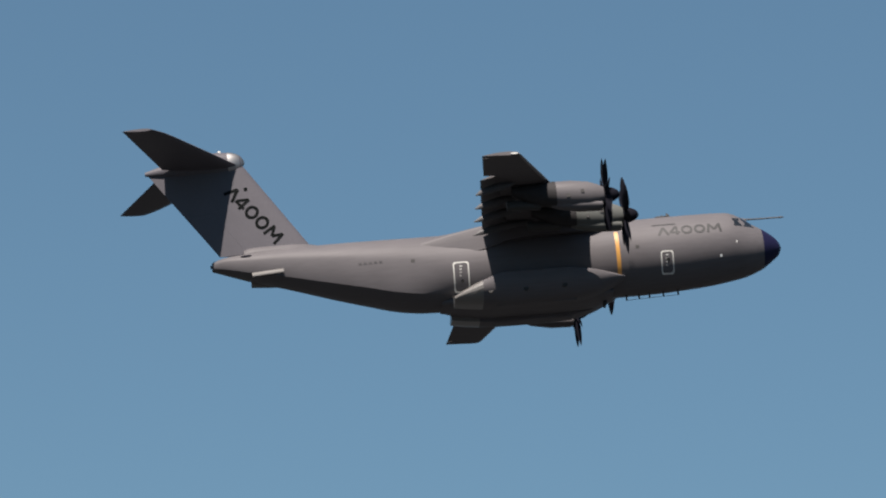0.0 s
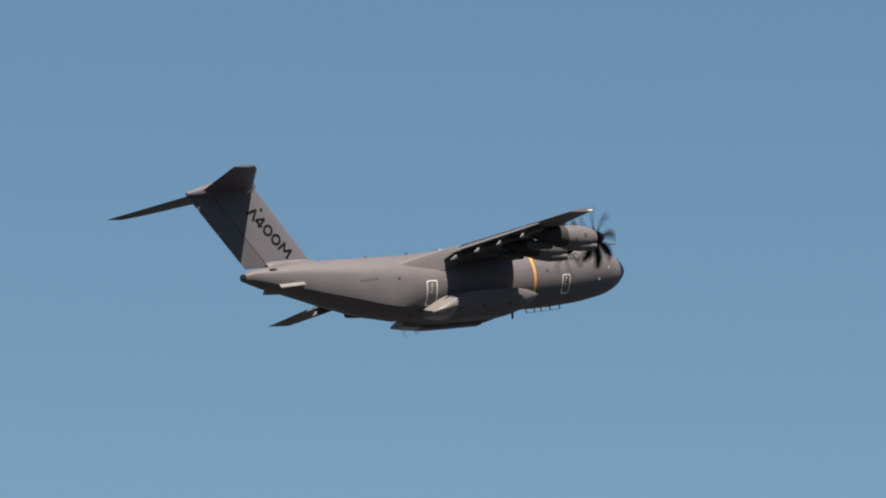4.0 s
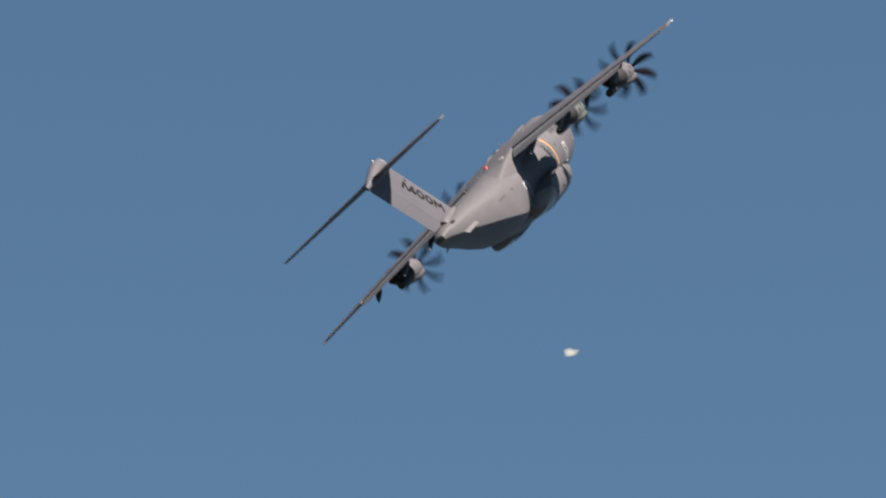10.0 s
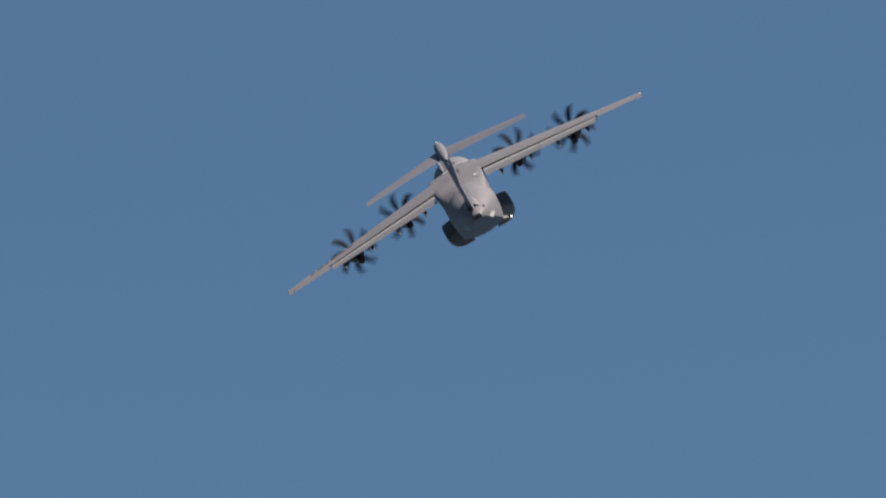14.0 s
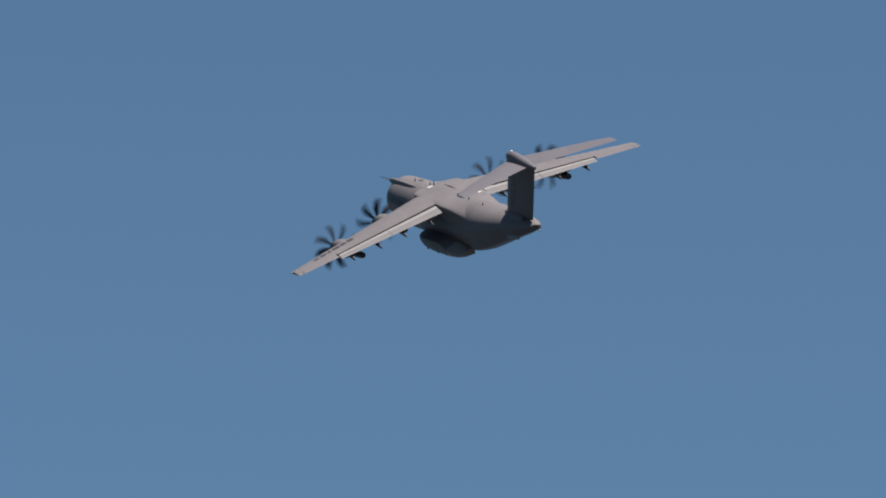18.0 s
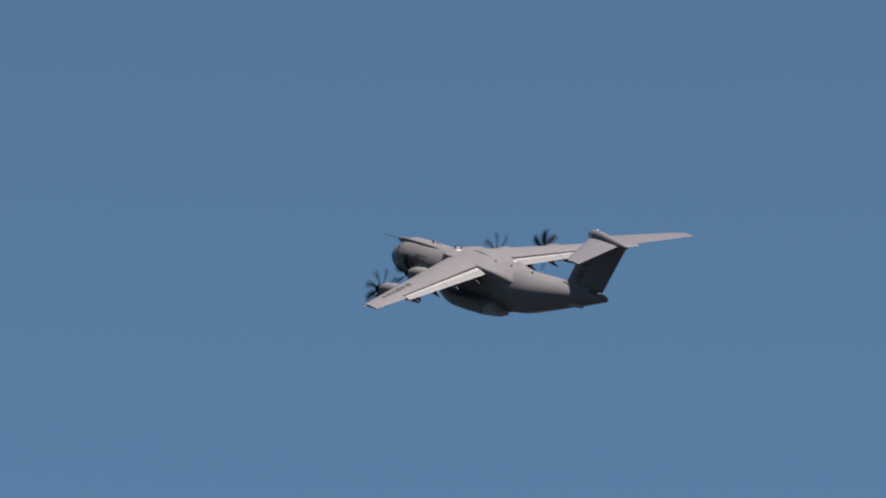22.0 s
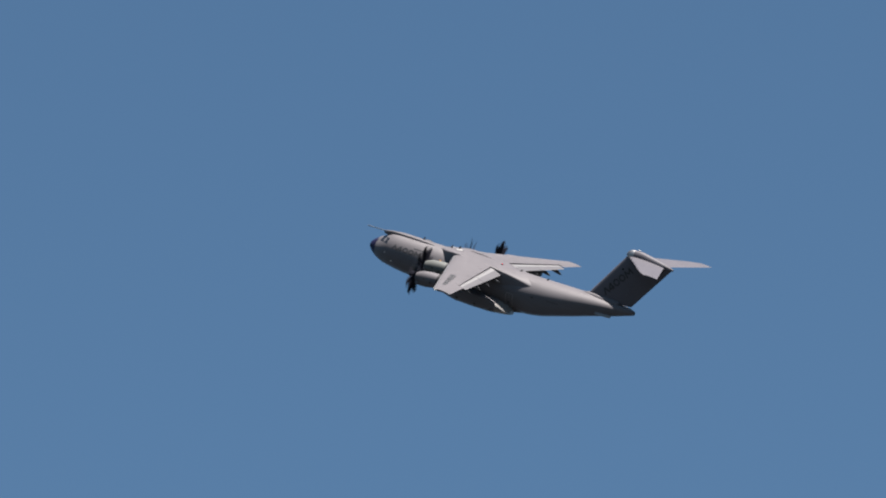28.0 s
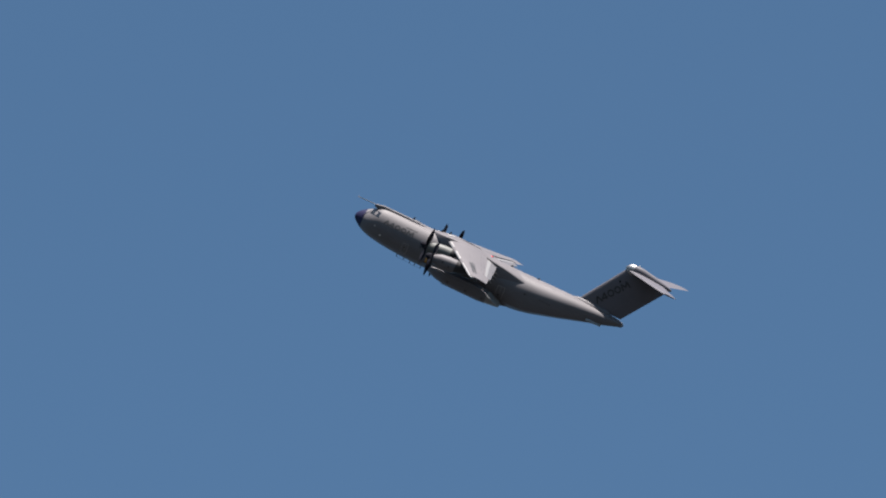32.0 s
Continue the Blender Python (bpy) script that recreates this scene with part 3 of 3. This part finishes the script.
PROPELLERS = []
for x, s0, z0 in ((-13.2, 12.6, 0.85), (-7.0, 10.7, 1.3), (7.0, 10.7, 1.3), (13.2, 12.6, 0.85)):
    inner = abs(x) < 10
    # the blades go down between the two engines of a wing
    sense = 1 if x in (-13.2, 7.0) else -1
    p = s0 + 0.95
    cowl = GREEN_NACELLE if inner else GREY
    nac = part("nacelle", tube([(p + 0.18, 0.56, 0.56, 0), (p + 0.5, 0.7, 0.72, 0.03), (p + 1.2, 0.86, 0.92, 0.1), (p + 2.4, 0.94, 0.98, 0.2), (p + 3.6, 0.9, 0.9, 0.3), (p + 5.0, 0.75, 0.65, 0.45), (p + 6.4, 0.4, 0.3, 0.75)], x, z0), cowl, aircraft,
               "pale engine nacelle" if inner else "grey engine nacelle")
    part("intake_duct", tube([(p + 0.35, 0.5, 0.28, -0.74), (p + 0.6, 0.56, 0.34, -0.73), (p + 2.0, 0.6, 0.42, -0.6), (p + 3.4, 0.5, 0.4, -0.36), (p + 4.2, 0.3, 0.3, -0.1)], x, z0), cowl, nac)
    # rear cowl: exhaust soot plus the dark underside's shade put into the paint
    part("exhaust_fairing", tube([(p + 3.5, 0.93, 0.93, 0.29), (p + 4.2, 0.87, 0.83, 0.36), (p + 5.0, 0.78, 0.69, 0.45), (p + 6.5, 0.43, 0.33, 0.75)], x, z0), SOOT_SHADED, nac, "rear cowl dark with soot and painted-in underside shade")
    part("intake_mouth", tube([(p + 0.33, 0.42, 0.2, -0.74), (p + 0.36, 0.42, 0.2, -0.74)], x, z0), SOOT, nac)
    sx = 1 if x > 0 else -1
    part("exhaust_pipe", tube([(p + 4.6, 0.34, 0.34, -0.25), (p + 6.3, 0.38, 0.36, -0.15), (p + 6.9, 0.34, 0.32, -0.12)], x - sx * 0.35, z0), SOOT, nac, "black sooty exhaust pipe")
    for ds, dz in ((1.6, 0.15), (2.6, -0.1)):
        part("vent", box(x + 0.80 * sx, x + 0.93 * sx, fy(p + ds + 0.22), fy(p + ds), z0 + dz - 0.12, z0 + dz + 0.12), SOOT, nac)
    prop = new("propeller")
    prop.parent = aircraft
    prop.empty_display_size = 0.5
    prop.matrix_basis = pose(x, fy(p), z0)
    tagged(prop, "turning black eight-bladed propeller")
    cone = [(0.95, 0.02), (0.9, 0.16), (0.75, 0.32), (0.5, 0.46), (0.2, 0.54), (-0.16, 0.56)]
    part("spinner", loft([[(r * math.cos(a), d, r * math.sin(a)) for a in [2 * math.pi * k / 20 for k in range(20)]] for d, r in cone]), BLACK, prop, "rounded black spinner")
    for k in range(8):
        b = new("blade", BLADES[sense])
        b.parent = prop
        b.matrix_basis = pose(0, 0, 0, 0, 45 * k, 0)
    PROPELLERS.append((prop, x, fy(p), z0, sense))

# ---- tail ----
def fin_line(z):
    """Leading edge, chord and thickness ratio of the fin at a height."""
    u = (z - 2.9) / 6.8
    le = 33.1 + 4.5 * u
    te = 39.75 + 4.75 * u
    return le, te - le, 0.105


def fin_x(s, z):
    le, c, t = fin_line(z)
    return c * foil(min(max((s - le) / c, 0.0), 1.0), t)


def fin_ring(z, a, b, n=14):
    le, c, t = fin_line(z)
    fr = [a + (b - a) * (0.5 - 0.5 * math.cos(math.pi * i / n)) for i in range(n + 1)]
    return [(c * foil(f, t), fy(le + f * c), z) for f in fr] + [(-c * foil(f, t), fy(le + f * c), z) for f in reversed(fr)]


fin = part("tail_fin", loft([fin_ring(z, 0, 0.70) for z in (2.4, 4, 6, 8, 9.7)]), GREY_TAIL, aircraft, "tall swept grey tail fin")
RUDDERS = []
for z0, z1 in ((2.95, 6.1), (6.11, 9.4)):
    RUDDERS.append(part("rudder", loft([fin_ring(z, 0.7006, 1.0, 8) for z in (z0, z1)]), GREY_TAIL, fin, "hinged rudder panel"))
DORSAL = [(32.4, 0.08, 3.1, 2.9), (33.4, 0.45, 3.34, 2.5), (35.0, 0.75, 3.42, 2.2), (37.0, 0.8, 3.4, 2.1), (37.8, 0.78, 3.34, 2.1), (38.1, 0.7, 3.2, 2.1)]
part("fin_root_fairing", loft([bulge(DORSAL, s, 24, 2.2) for s in steps(32.4, 38.1, 16)]), GREY, fin)
BULLET = [(37.4, 0.06, 9.98, 9.75), (37.7, 0.3, 10.4, 9.4), (38.4, 0.52, 10.66, 9.1), (39.4, 0.58, 10.72, 9.0), (41.0, 0.55, 10.5, 9.05), (43.0, 0.42, 10.12, 9.2), (44.5, 0.12, 9.7, 9.4)]
bullet = part("tail_bullet", loft([bulge(BULLET, s, 24, 2.2) for s in steps(37.4, 44.5, 24)]), GREY_TAIL, aircraft, "polished bullet fairing atop the fin")
part("bullet_cap", loft([[(x * 1.02, y, (z - 9.95) * 1.02 + 9.95) for x, y, z in bulge(BULLET, s, 24, 2.2)] for s in steps(37.4, 38.6, 6)]), BARE, bullet, "bare shiny metal cap")
part("lamp", loft([[(0.12 * math.cos(a), fy(39.1) + 0.12 * math.sin(a), 10.7 + d) for a in [2 * math.pi * k / 10 for k in range(10)]] for d in (0, 0.14)]), WHITE, bullet)


def stab_line(x):
    u = (x - 0.3) / 8.9
    le = 37.95 + 5.85 * u + (0.7 * max(0, u - 0.8) / 0.2) ** 2 * 0.8
    te = 43.2 + 3.0 * u
    return le, te - le, 9.62 + 0.08 * u


def stab_ring(x, a, b, side, n=10):
    le, c, z = stab_line(x)
    fr = [a + (b - a) * (0.5 - 0.5 * math.cos(math.pi * i / n)) for i in range(n + 1)]
    return [(side * x, fy(le + f * c), z + c * foil(f, 0.095)) for f in fr] + [(side * x, fy(le + f * c), z - c * foil(f, 0.095)) for f in reversed(fr)]


ELEVATORS = []
for side in (-1, 1):
    stab = part("tailplane", loft([stab_ring(x, 0, 0.7, side) for x in (0.2, 2, 4, 6, 7.4, 8.2, 8.8, 9.2)]), GREY_TAIL, aircraft, "swept grey tailplane half")
    ELEVATORS.append((side, part("elevator", loft([stab_ring(x, 0.701, 1.0, side) for x in (0.5, 3, 6, 7.6, 8.8, 9.2)]), GREY_TAIL, stab)))
    rings = []
    for s in steps(35.5, 37.7, 4):
        x = fus_x(s, 1.35)
        rings.append([(side * (x - 0.2), fy(s), 1.42), (side * (x + 0.2), fy(s), 1.0), (side * (x + 0.2), fy(s), 0.91), (side * (x - 0.2), fy(s), 1.3)])
    part("tail_strake", loft(rings), TAIL_PALE, aircraft, "pale drooped strake beside the tail ramp", smooth=0)

part("tail_cone_lamp", loft([[(0.12 * math.cos(a), fy(40.4) - d, 2.25 + 0.12 * math.sin(a)) for a in [2 * math.pi * k / 10 for k in range(10)]] for d in (0, 0.12)]), SOOT, aircraft)

# ---- markings, doors, windows ----
def rounded(s0, s1, z0, z1, r, n=4):
    pts = []
    for cs, cz, a0 in ((s1 - r, z1 - r, 0), (s0 + r, z1 - r, 90), (s0 + r, z0 + r, 180), (s1 - r, z0 + r, 270)):
        for i in range(n + 1):
            a = radians(a0 + 90 * i / n)
            pts.append((cs + r * math.cos(a), cz + r * math.sin(a)))
    out = []
    for i, p in enumerate(pts):
        q = pts[(i + 1) % len(pts)]
        k = max(1, int(math.hypot(q[0] - p[0], q[1] - p[1]) / 0.25))
        out += [(p[0] + (q[0] - p[0]) * j / k, p[1] + (q[1] - p[1]) * j / k) for j in range(k)]
    return out


def outline(s0, s1, z0, z1, side, w=0.09, r=0.18):
    a = rounded(s0, s1, z0, z1, r)
    cs, cz = (s0 + s1) / 2, (z0 + z1) / 2
    fs, fz = 1 - 2 * w / (s1 - s0), 1 - 2 * w / (z1 - z0)
    b = [(cs + (s - cs) * fs, cz + (z - cz) * fz) for s, z in a]
    n = len(a)
    v = [on_side(s, z, side, 0.02) for s, z in a] + [on_side(s, z, side, 0.02) for s, z in b]
    return v, [(k, (k + 1) % n, n + (k + 1) % n, n + k) for k in range(n)]


def side_door(s0, s1, z0, z1, side, port):
    d = part("side_door", thick(skin_patch(s0 + 0.05, s1 - 0.05, z0 + 0.05, z1 - 0.05, side, 3, 6, 0.012), 0.03), GREY, aircraft, "grey side door with a white stencilled outline")
    # port outlines and stencils take a duller stencil colour
    part("door_outline", outline(s0, s1, z0, z1, side), WHITE if side > 0 else FAINT, d)
    cs = (s0 + s1) / 2
    part("porthole", skin_poly([(cs - 0.05 + 0.13 * math.cos(a), port + 0.13 * math.sin(a)) for a in [2 * math.pi * k / 10 for k in range(10)]], side, 0.022), GLASS, d)
    for k in range(4):
        zz = z1 - 0.3 - 0.22 * k
        part("stencil", skin_patch(cs - 0.1 + 0.04 * k, cs + 0.12, zz - 0.04, zz + 0.03, side, 1, 1, 0.022), WHITE if side > 0 else FAINT, d)


for side in (-1, 1):
    side_door(22.55, 23.68, -1.72, 0.27, side, -1.05)
    side_door(8.02, 8.93, -1.64, -0.13, side, -0.75)
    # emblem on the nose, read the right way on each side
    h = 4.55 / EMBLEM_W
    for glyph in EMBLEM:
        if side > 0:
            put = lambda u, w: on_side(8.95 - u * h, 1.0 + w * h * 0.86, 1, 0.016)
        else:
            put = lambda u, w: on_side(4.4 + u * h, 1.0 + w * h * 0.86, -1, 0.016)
        part("emblem", marks_fan(glyph, put), FADED_SHADED, aircraft)
    part("stencil_bar", skin_patch(7.6, 9.3, 1.86, 1.96, side, 6, 1), FADED_SHADED, aircraft)
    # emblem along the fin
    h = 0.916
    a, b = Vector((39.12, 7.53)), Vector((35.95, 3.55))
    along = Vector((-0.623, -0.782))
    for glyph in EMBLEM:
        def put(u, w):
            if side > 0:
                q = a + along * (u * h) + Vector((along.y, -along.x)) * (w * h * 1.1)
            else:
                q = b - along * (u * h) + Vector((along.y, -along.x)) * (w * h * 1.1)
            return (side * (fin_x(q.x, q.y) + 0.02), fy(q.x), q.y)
        # port side takes the greyer paint: its weak contrast in shade is painted in
        part("emblem", marks_fan(glyph, put), MARK if side > 0 else FADED_SHADED, fin)
    part("fin_badge", ([(side * (fin_x(s, z) + 0.02), fy(s), z) for s, z in ((37.65, 7.62), (37.4, 7.62), (37.4, 7.86), (37.65, 7.86))], [(0, 1, 2, 3)]), MARK, fin)
    # registration as plain bars
    for k in range(5):
        part("registration_bar", skin_patch(28.6 + 0.36 * k, 28.82 + 0.36 * k, 0.7, 0.86, side, 1, 1), WORN, aircraft)
    if side > 0:
        part("vent", skin_poly([(38.0 + 0.4 * math.cos(a), 2.52 + 0.1 * math.sin(a)) for a in [2 * math.pi * k / 12 for k in range(12)]], side, 0.04), BLACK, aircraft)
    part("hatch", skin_patch(26.3, 26.58, 0.52, 0.76, side, 1, 1), SOOT, aircraft)
    part("small_port", skin_patch(10.4, 10.66, 0.18, 0.42, side, 1, 1), SOOT, aircraft)
    part("warning_band", skin_patch(11.78, 12.06, -1.65, 1.6, side, 2, 16), YELLOW, aircraft, "yellow-orange warning stripe")
    # flight deck glazing
    for pts in (((1.95, 1.4), (2.72, 1.42), (2.84, 2.18), (2.45, 2.18)), ((2.84, 1.42), (3.42, 1.46), (3.5, 2.14), (2.98, 2.18))):
        part("cockpit_window", skin_poly(pts, side, 0.02), GLASS, aircraft, "dark cockpit window pane")
    part("landing_lamp", skin_poly([(4.62 + 0.1 * math.cos(a), -0.7 + 0.1 * math.sin(a)) for a in [2 * math.pi * k / 10 for k in range(10)]], side, 0.03), LAMP, aircraft)
    part("static_port", skin_patch(3.35, 3.45, 0.15, 0.3, side, 1, 1), WHITE, aircraft)
for x0, x1 in ((0.08, 0.78), (0.86, 1.3), (-0.78, -0.08), (-1.3, -0.86)):
    v = []
    for s in (2.1, 2.85):
        for x in (x0, (x0 + x1) / 2, x1):
            zt, zb, hw = curve_at(FUSELAGE, s)
            zm = (zt + zb) / 2
            v.append((x, fy(s) + 0.015, zm + (zt - zm) * math.sqrt(1 - (x / hw) ** 2) + 0.02))
    part("cockpit_window", (v, [(0, 1, 4, 3), (1, 2, 5, 4)]), GLASS, aircraft, "dark cockpit window pane")

# refuelling probe over the flight deck
PROBE = [(-0.62, 0.03, 2.78), (-0.4, 0.07, 2.78), (-0.15, 0.05, 2.78), (1.6, 0.06, 2.8), (2.4, 0.07, 2.82)]
probe = part("refuelling_probe", loft([[(-0.88 + r * math.cos(a), fy(s), z + r * math.sin(a)) for a in [2 * math.pi * k / 12 for k in range(12)]] for s, r, z in PROBE]), GREY_DARK, aircraft, "long thin refuelling probe over the nose")
SHOULDER = [(2.1, 0.05, 2.86, 2.5), (2.6, 0.17, 3.0, 2.4), (3.6, 0.22, 3.16, 2.5), (6.0, 0.22, 3.16, 2.5), (8.6, 0.18, 3.1, 2.5), (9.8, 0.05, 2.98, 2.5)]
part("probe_fairing", loft([bulge(SHOULDER, s, 20, 3.0, -0.88) for s in steps(2.1, 9.8, 20)]), GREY, probe, "raised fairing along the shoulder")


def blade_antenna(x, s, z, h, c, down=1):
    rings = [[(x + w * math.cos(a), fy(s + sh + cc * math.sin(a)), z + down * d) for a in [2 * math.pi * k / 10 for k in range(10)]] for d, w, cc, sh in ((-0.05, 0.05, c, 0), (h * 0.6, 0.035, c * 0.75, 0.08), (h, 0.015, c * 0.5, 0.14))]
    part("blade_antenna", loft(rings), SOOT, aircraft)


for x, s, z in ((0, 7.7, 3.08), (0, 12.0, 3.2), (0, 13.2, 3.42), (-0.1, 22.9, 3.05), (-0.3, 27.1, 3.04)):
    blade_antenna(x, s, z, 0.38 if s < 20 else 0.28, 0.16)
blade_antenna(0, 12.9, -2.35, 0.8, 0.18, -1)
part("sensor_dome", loft([[(2.1 + r * math.cos(a), fy(22.2) + r * math.sin(a), 2.62 + d) for a in [2 * math.pi * k / 12 for k in range(12)]] for d, r in ((-0.1, 0.2), (0.1, 0.18), (0.2, 0.08))]), SOOT, aircraft)


def back_z(x, s):
    """Height of the back at a distance from the centre line."""
    zs = [curve_at(FUSELAGE, s)[0] - 0.13 * x * x]
    if 11.0 < s < 27.0:
        ring = saddle_ring(s)[:9]
        zs.append(float(np.interp(abs(x), [p[0] for p in ring], [p[2] for p in ring])))
    return max(zs)


def back_slab(x0, x1, s0, s1, h=0.05):
    """A thin plate that lies on the back."""
    rings = [[(x, fy(s), back_z(x, s) + d) for x, d in ((x0, h), ((x0 + x1) / 2, h), (x1, h), (x1, -0.05), (x0, -0.05))] for s in (s0, (s0 + s1) / 2, s1)]
    return loft(rings)


for x0, x1, s0, s1 in ((-1.0, -0.35, 13.1, 14.0), (0.45, 1.45, 11.3, 12.1)):
    part("roof_panel", back_slab(x0, x1, s0, s1), STENCIL_PALE, aircraft, "pale raised antenna plate on the back", smooth=0)
part("roof_panel", back_slab(1.75, 2.2, 20.9, 21.4), STENCIL_PALE, aircraft, "pale raised antenna plate on the back", smooth=0)
part("roof_hatch", loft([[(0.45 + 0.28 * r * math.cos(a), fy(8.3 + 0.5 * r * math.sin(a)), back_z(0.45, 8.3) - 0.06 + d) for a in [2 * math.pi * k / 16 for k in range(16)]] for d, r in ((0, 1.0), (0.1, 1.0), (0.13, 0.8))]), GREY_DARK, aircraft, "dark oval hatch in the roof")
part("beacon", loft([[(r * math.cos(a), fy(19.9) + r * math.sin(a), 3.16 + d) for a in [2 * math.pi * k / 12 for k in range(12)]] for d, r in ((-0.08, 0.11), (0.06, 0.1), (0.11, 0.04))]), RED_LAMP, aircraft, "glowing red beacon lamp")
# added hood with no real counterpart: hides the beacon from port astern
part("added_beacon_hood", loft([[(r * math.cos(a), fy(19.9) + r * math.sin(a), z) for a in [radians(175 + 90 * k / 6) for k in range(7)] for r in ((0.15,))] + [(0.17 * math.cos(a), fy(19.9) + 0.17 * math.sin(a), z) for a in [radians(265 - 90 * k / 6) for k in range(7)]] for z in (3.04, 3.3)]), GREY, aircraft)
rail = part("rail_antenna", loft([[(r * math.cos(a), fy(s), -2.62 + (s - 7.7) * -0.03 + r * math.sin(a)) for a in [2 * math.pi * k / 8 for k in range(8)]] for s, r in ((7.6, 0.012), (7.7, 0.016), (11.4, 0.016), (11.5, 0.012))]), SOOT, aircraft)
for s in (7.7, 8.75, 9.75, 10.5, 11.4):
    part("post", loft([[(0.04 * math.cos(a), fy(s) + 0.06 * math.sin(a), z) for a in [2 * math.pi * k / 8 for k in range(8)]] for z in (-2.2, -2.64 - 0.03 * (s - 7.7))]), SOOT, rail)


# ---- a white butterfly that flutters past far in front of the aircraft ----
butterfly = new("butterfly")
butterfly.empty_display_size = 0.05
tagged(butterfly, "small white butterfly fluttering through the air", "butterfly")
part("body", loft([[(r * math.cos(a), y, r * math.sin(a)) for a in [2 * math.pi * k / 8 for k in range(8)]] for y, r in ((0.012, 0.0008), (0.010, 0.002), (0.005, 0.0026), (0.0, 0.0022), (-0.006, 0.0018), (-0.014, 0.0006))]), SOOT, butterfly, "thin dark body")
FLUTTER = []
for side in (-1, 1):
    for name, cx, cy, rx, ry in (("forewing", 0.014, 0.011, 0.0145, 0.0105), ("hindwing", 0.011, -0.008, 0.0115, 0.0105)):
        pts = [(cx + rx * math.cos(a), cy + ry * math.sin(a) + 0.25 * rx * math.cos(a)) for a in [2 * math.pi * k / 16 for k in range(16)]]
        n = len(pts)
        v = [(side * x, y, 0.0003) for x, y in pts] + [(side * x, y, -0.0003) for x, y in pts]
        w = part(name, (v, [tuple(range(n)), tuple(range(n, 2 * n))] + [(k, (k + 1) % n, n + (k + 1) % n, n + k) for k in range(n)]), FEATHER, butterfly, smooth=0)
        FLUTTER.append((w, side))


def motions():
    walk(aircraft, [(t, pose(*row)) for t, *row in FLIGHT_ROWS])
    # neighbouring propellers on a wing turn against each other
    for i, (prop, x, y, z, sense) in enumerate(PROPELLERS):
        angle, rows = 11.0 * i, []
        for k in range(32 * FPS + 1):
            rows.append((k / FPS, pose(x, y, z, 0, angle % 360, 0)))
            angle += (34.0 if k < 3.5 * FPS else 79.0) * sense
        walk(prop, rows)
    # the rudder swings to port through the turn
    low, high = (Vector((0, fy(fin_line(z)[0] + 0.70 * fin_line(z)[1]), z)) for z in (2.95, 9.3))
    for panel in RUDDERS:
        rows = []
        for t, angle in ((0, 0), (2.5, 0), (4, 12), (5, 18), (6, 22), (7, 20), (8, 12), (9, 6), (10, 3), (11, 1), (12, 0), (16, 0), (32, 0)):
            turn = Matrix.Rotation(radians(-angle), 4, high - low)
            rows.append((t, Matrix.Translation(low) @ turn @ Matrix.Translation(-low)))
        walk(panel, rows)
    # the elevators pull up in the tightest part of the turn
    for side, panel in ELEVATORS:
        inner, outer = (Vector((side * x, fy(stab_line(x)[0] + 0.70 * stab_line(x)[1]), stab_line(x)[2])) for x in (0.5, 8.8))
        rows = []
        for t, angle in ((0, 0), (7, 0), (8, 4), (8.5, 8), (9, 10), (10, 11), (10.5, 9), (11, 4), (12, 0), (32, 0)):
            turn = Matrix.Rotation(radians(-angle), 4, (outer - inner) * side)
            rows.append((t, Matrix.Translation(inner) @ turn @ Matrix.Translation(-inner)))
        walk(panel, rows)
    # the ailerons roll the aircraft into the turn and out of it
    for side, panel in AILERONS:
        inner, outer = (Vector((side * x, fy(wing_line(x)[0] + 0.741 * wing_line(x)[1]), wing_line(x)[2] + 0.03)) for x in (16.1, 20.55))
        rows = []
        swing = (((0, 0), (4.5, 0), (5.5, 6), (6, 11), (7, 14), (8, 14), (9, 12), (10.5, 9), (12, 0), (32, 0)) if side < 0 else
                 ((0, 0), (5, 0), (6, -3), (7, -3), (8, 0), (9, 7), (10.5, 9), (11.5, 5), (12, 6), (13, 10), (14, 8), (15, 3), (16, 0), (32, 0)))
        for t, angle in swing:
            turn = Matrix.Rotation(radians(-angle), 4, (outer - inner) * side)
            rows.append((t, Matrix.Translation(inner) @ turn @ Matrix.Translation(-inner)))
        walk(panel, rows)
    walk(butterfly, [(t, pose(x, y, z, 75, 14 * math.sin(7 * t), -59)) for t, x, y, z in BUTTERFLY_ROWS])
    for w, side in FLUTTER:
        walk(w, [(k / 30, pose(0, 0, 0, 0, -side * (22 + 34 * math.sin(2 * math.pi * 9.4 * k / 30)), 0)) for k in range(32 * 30 + 1)])


motions()
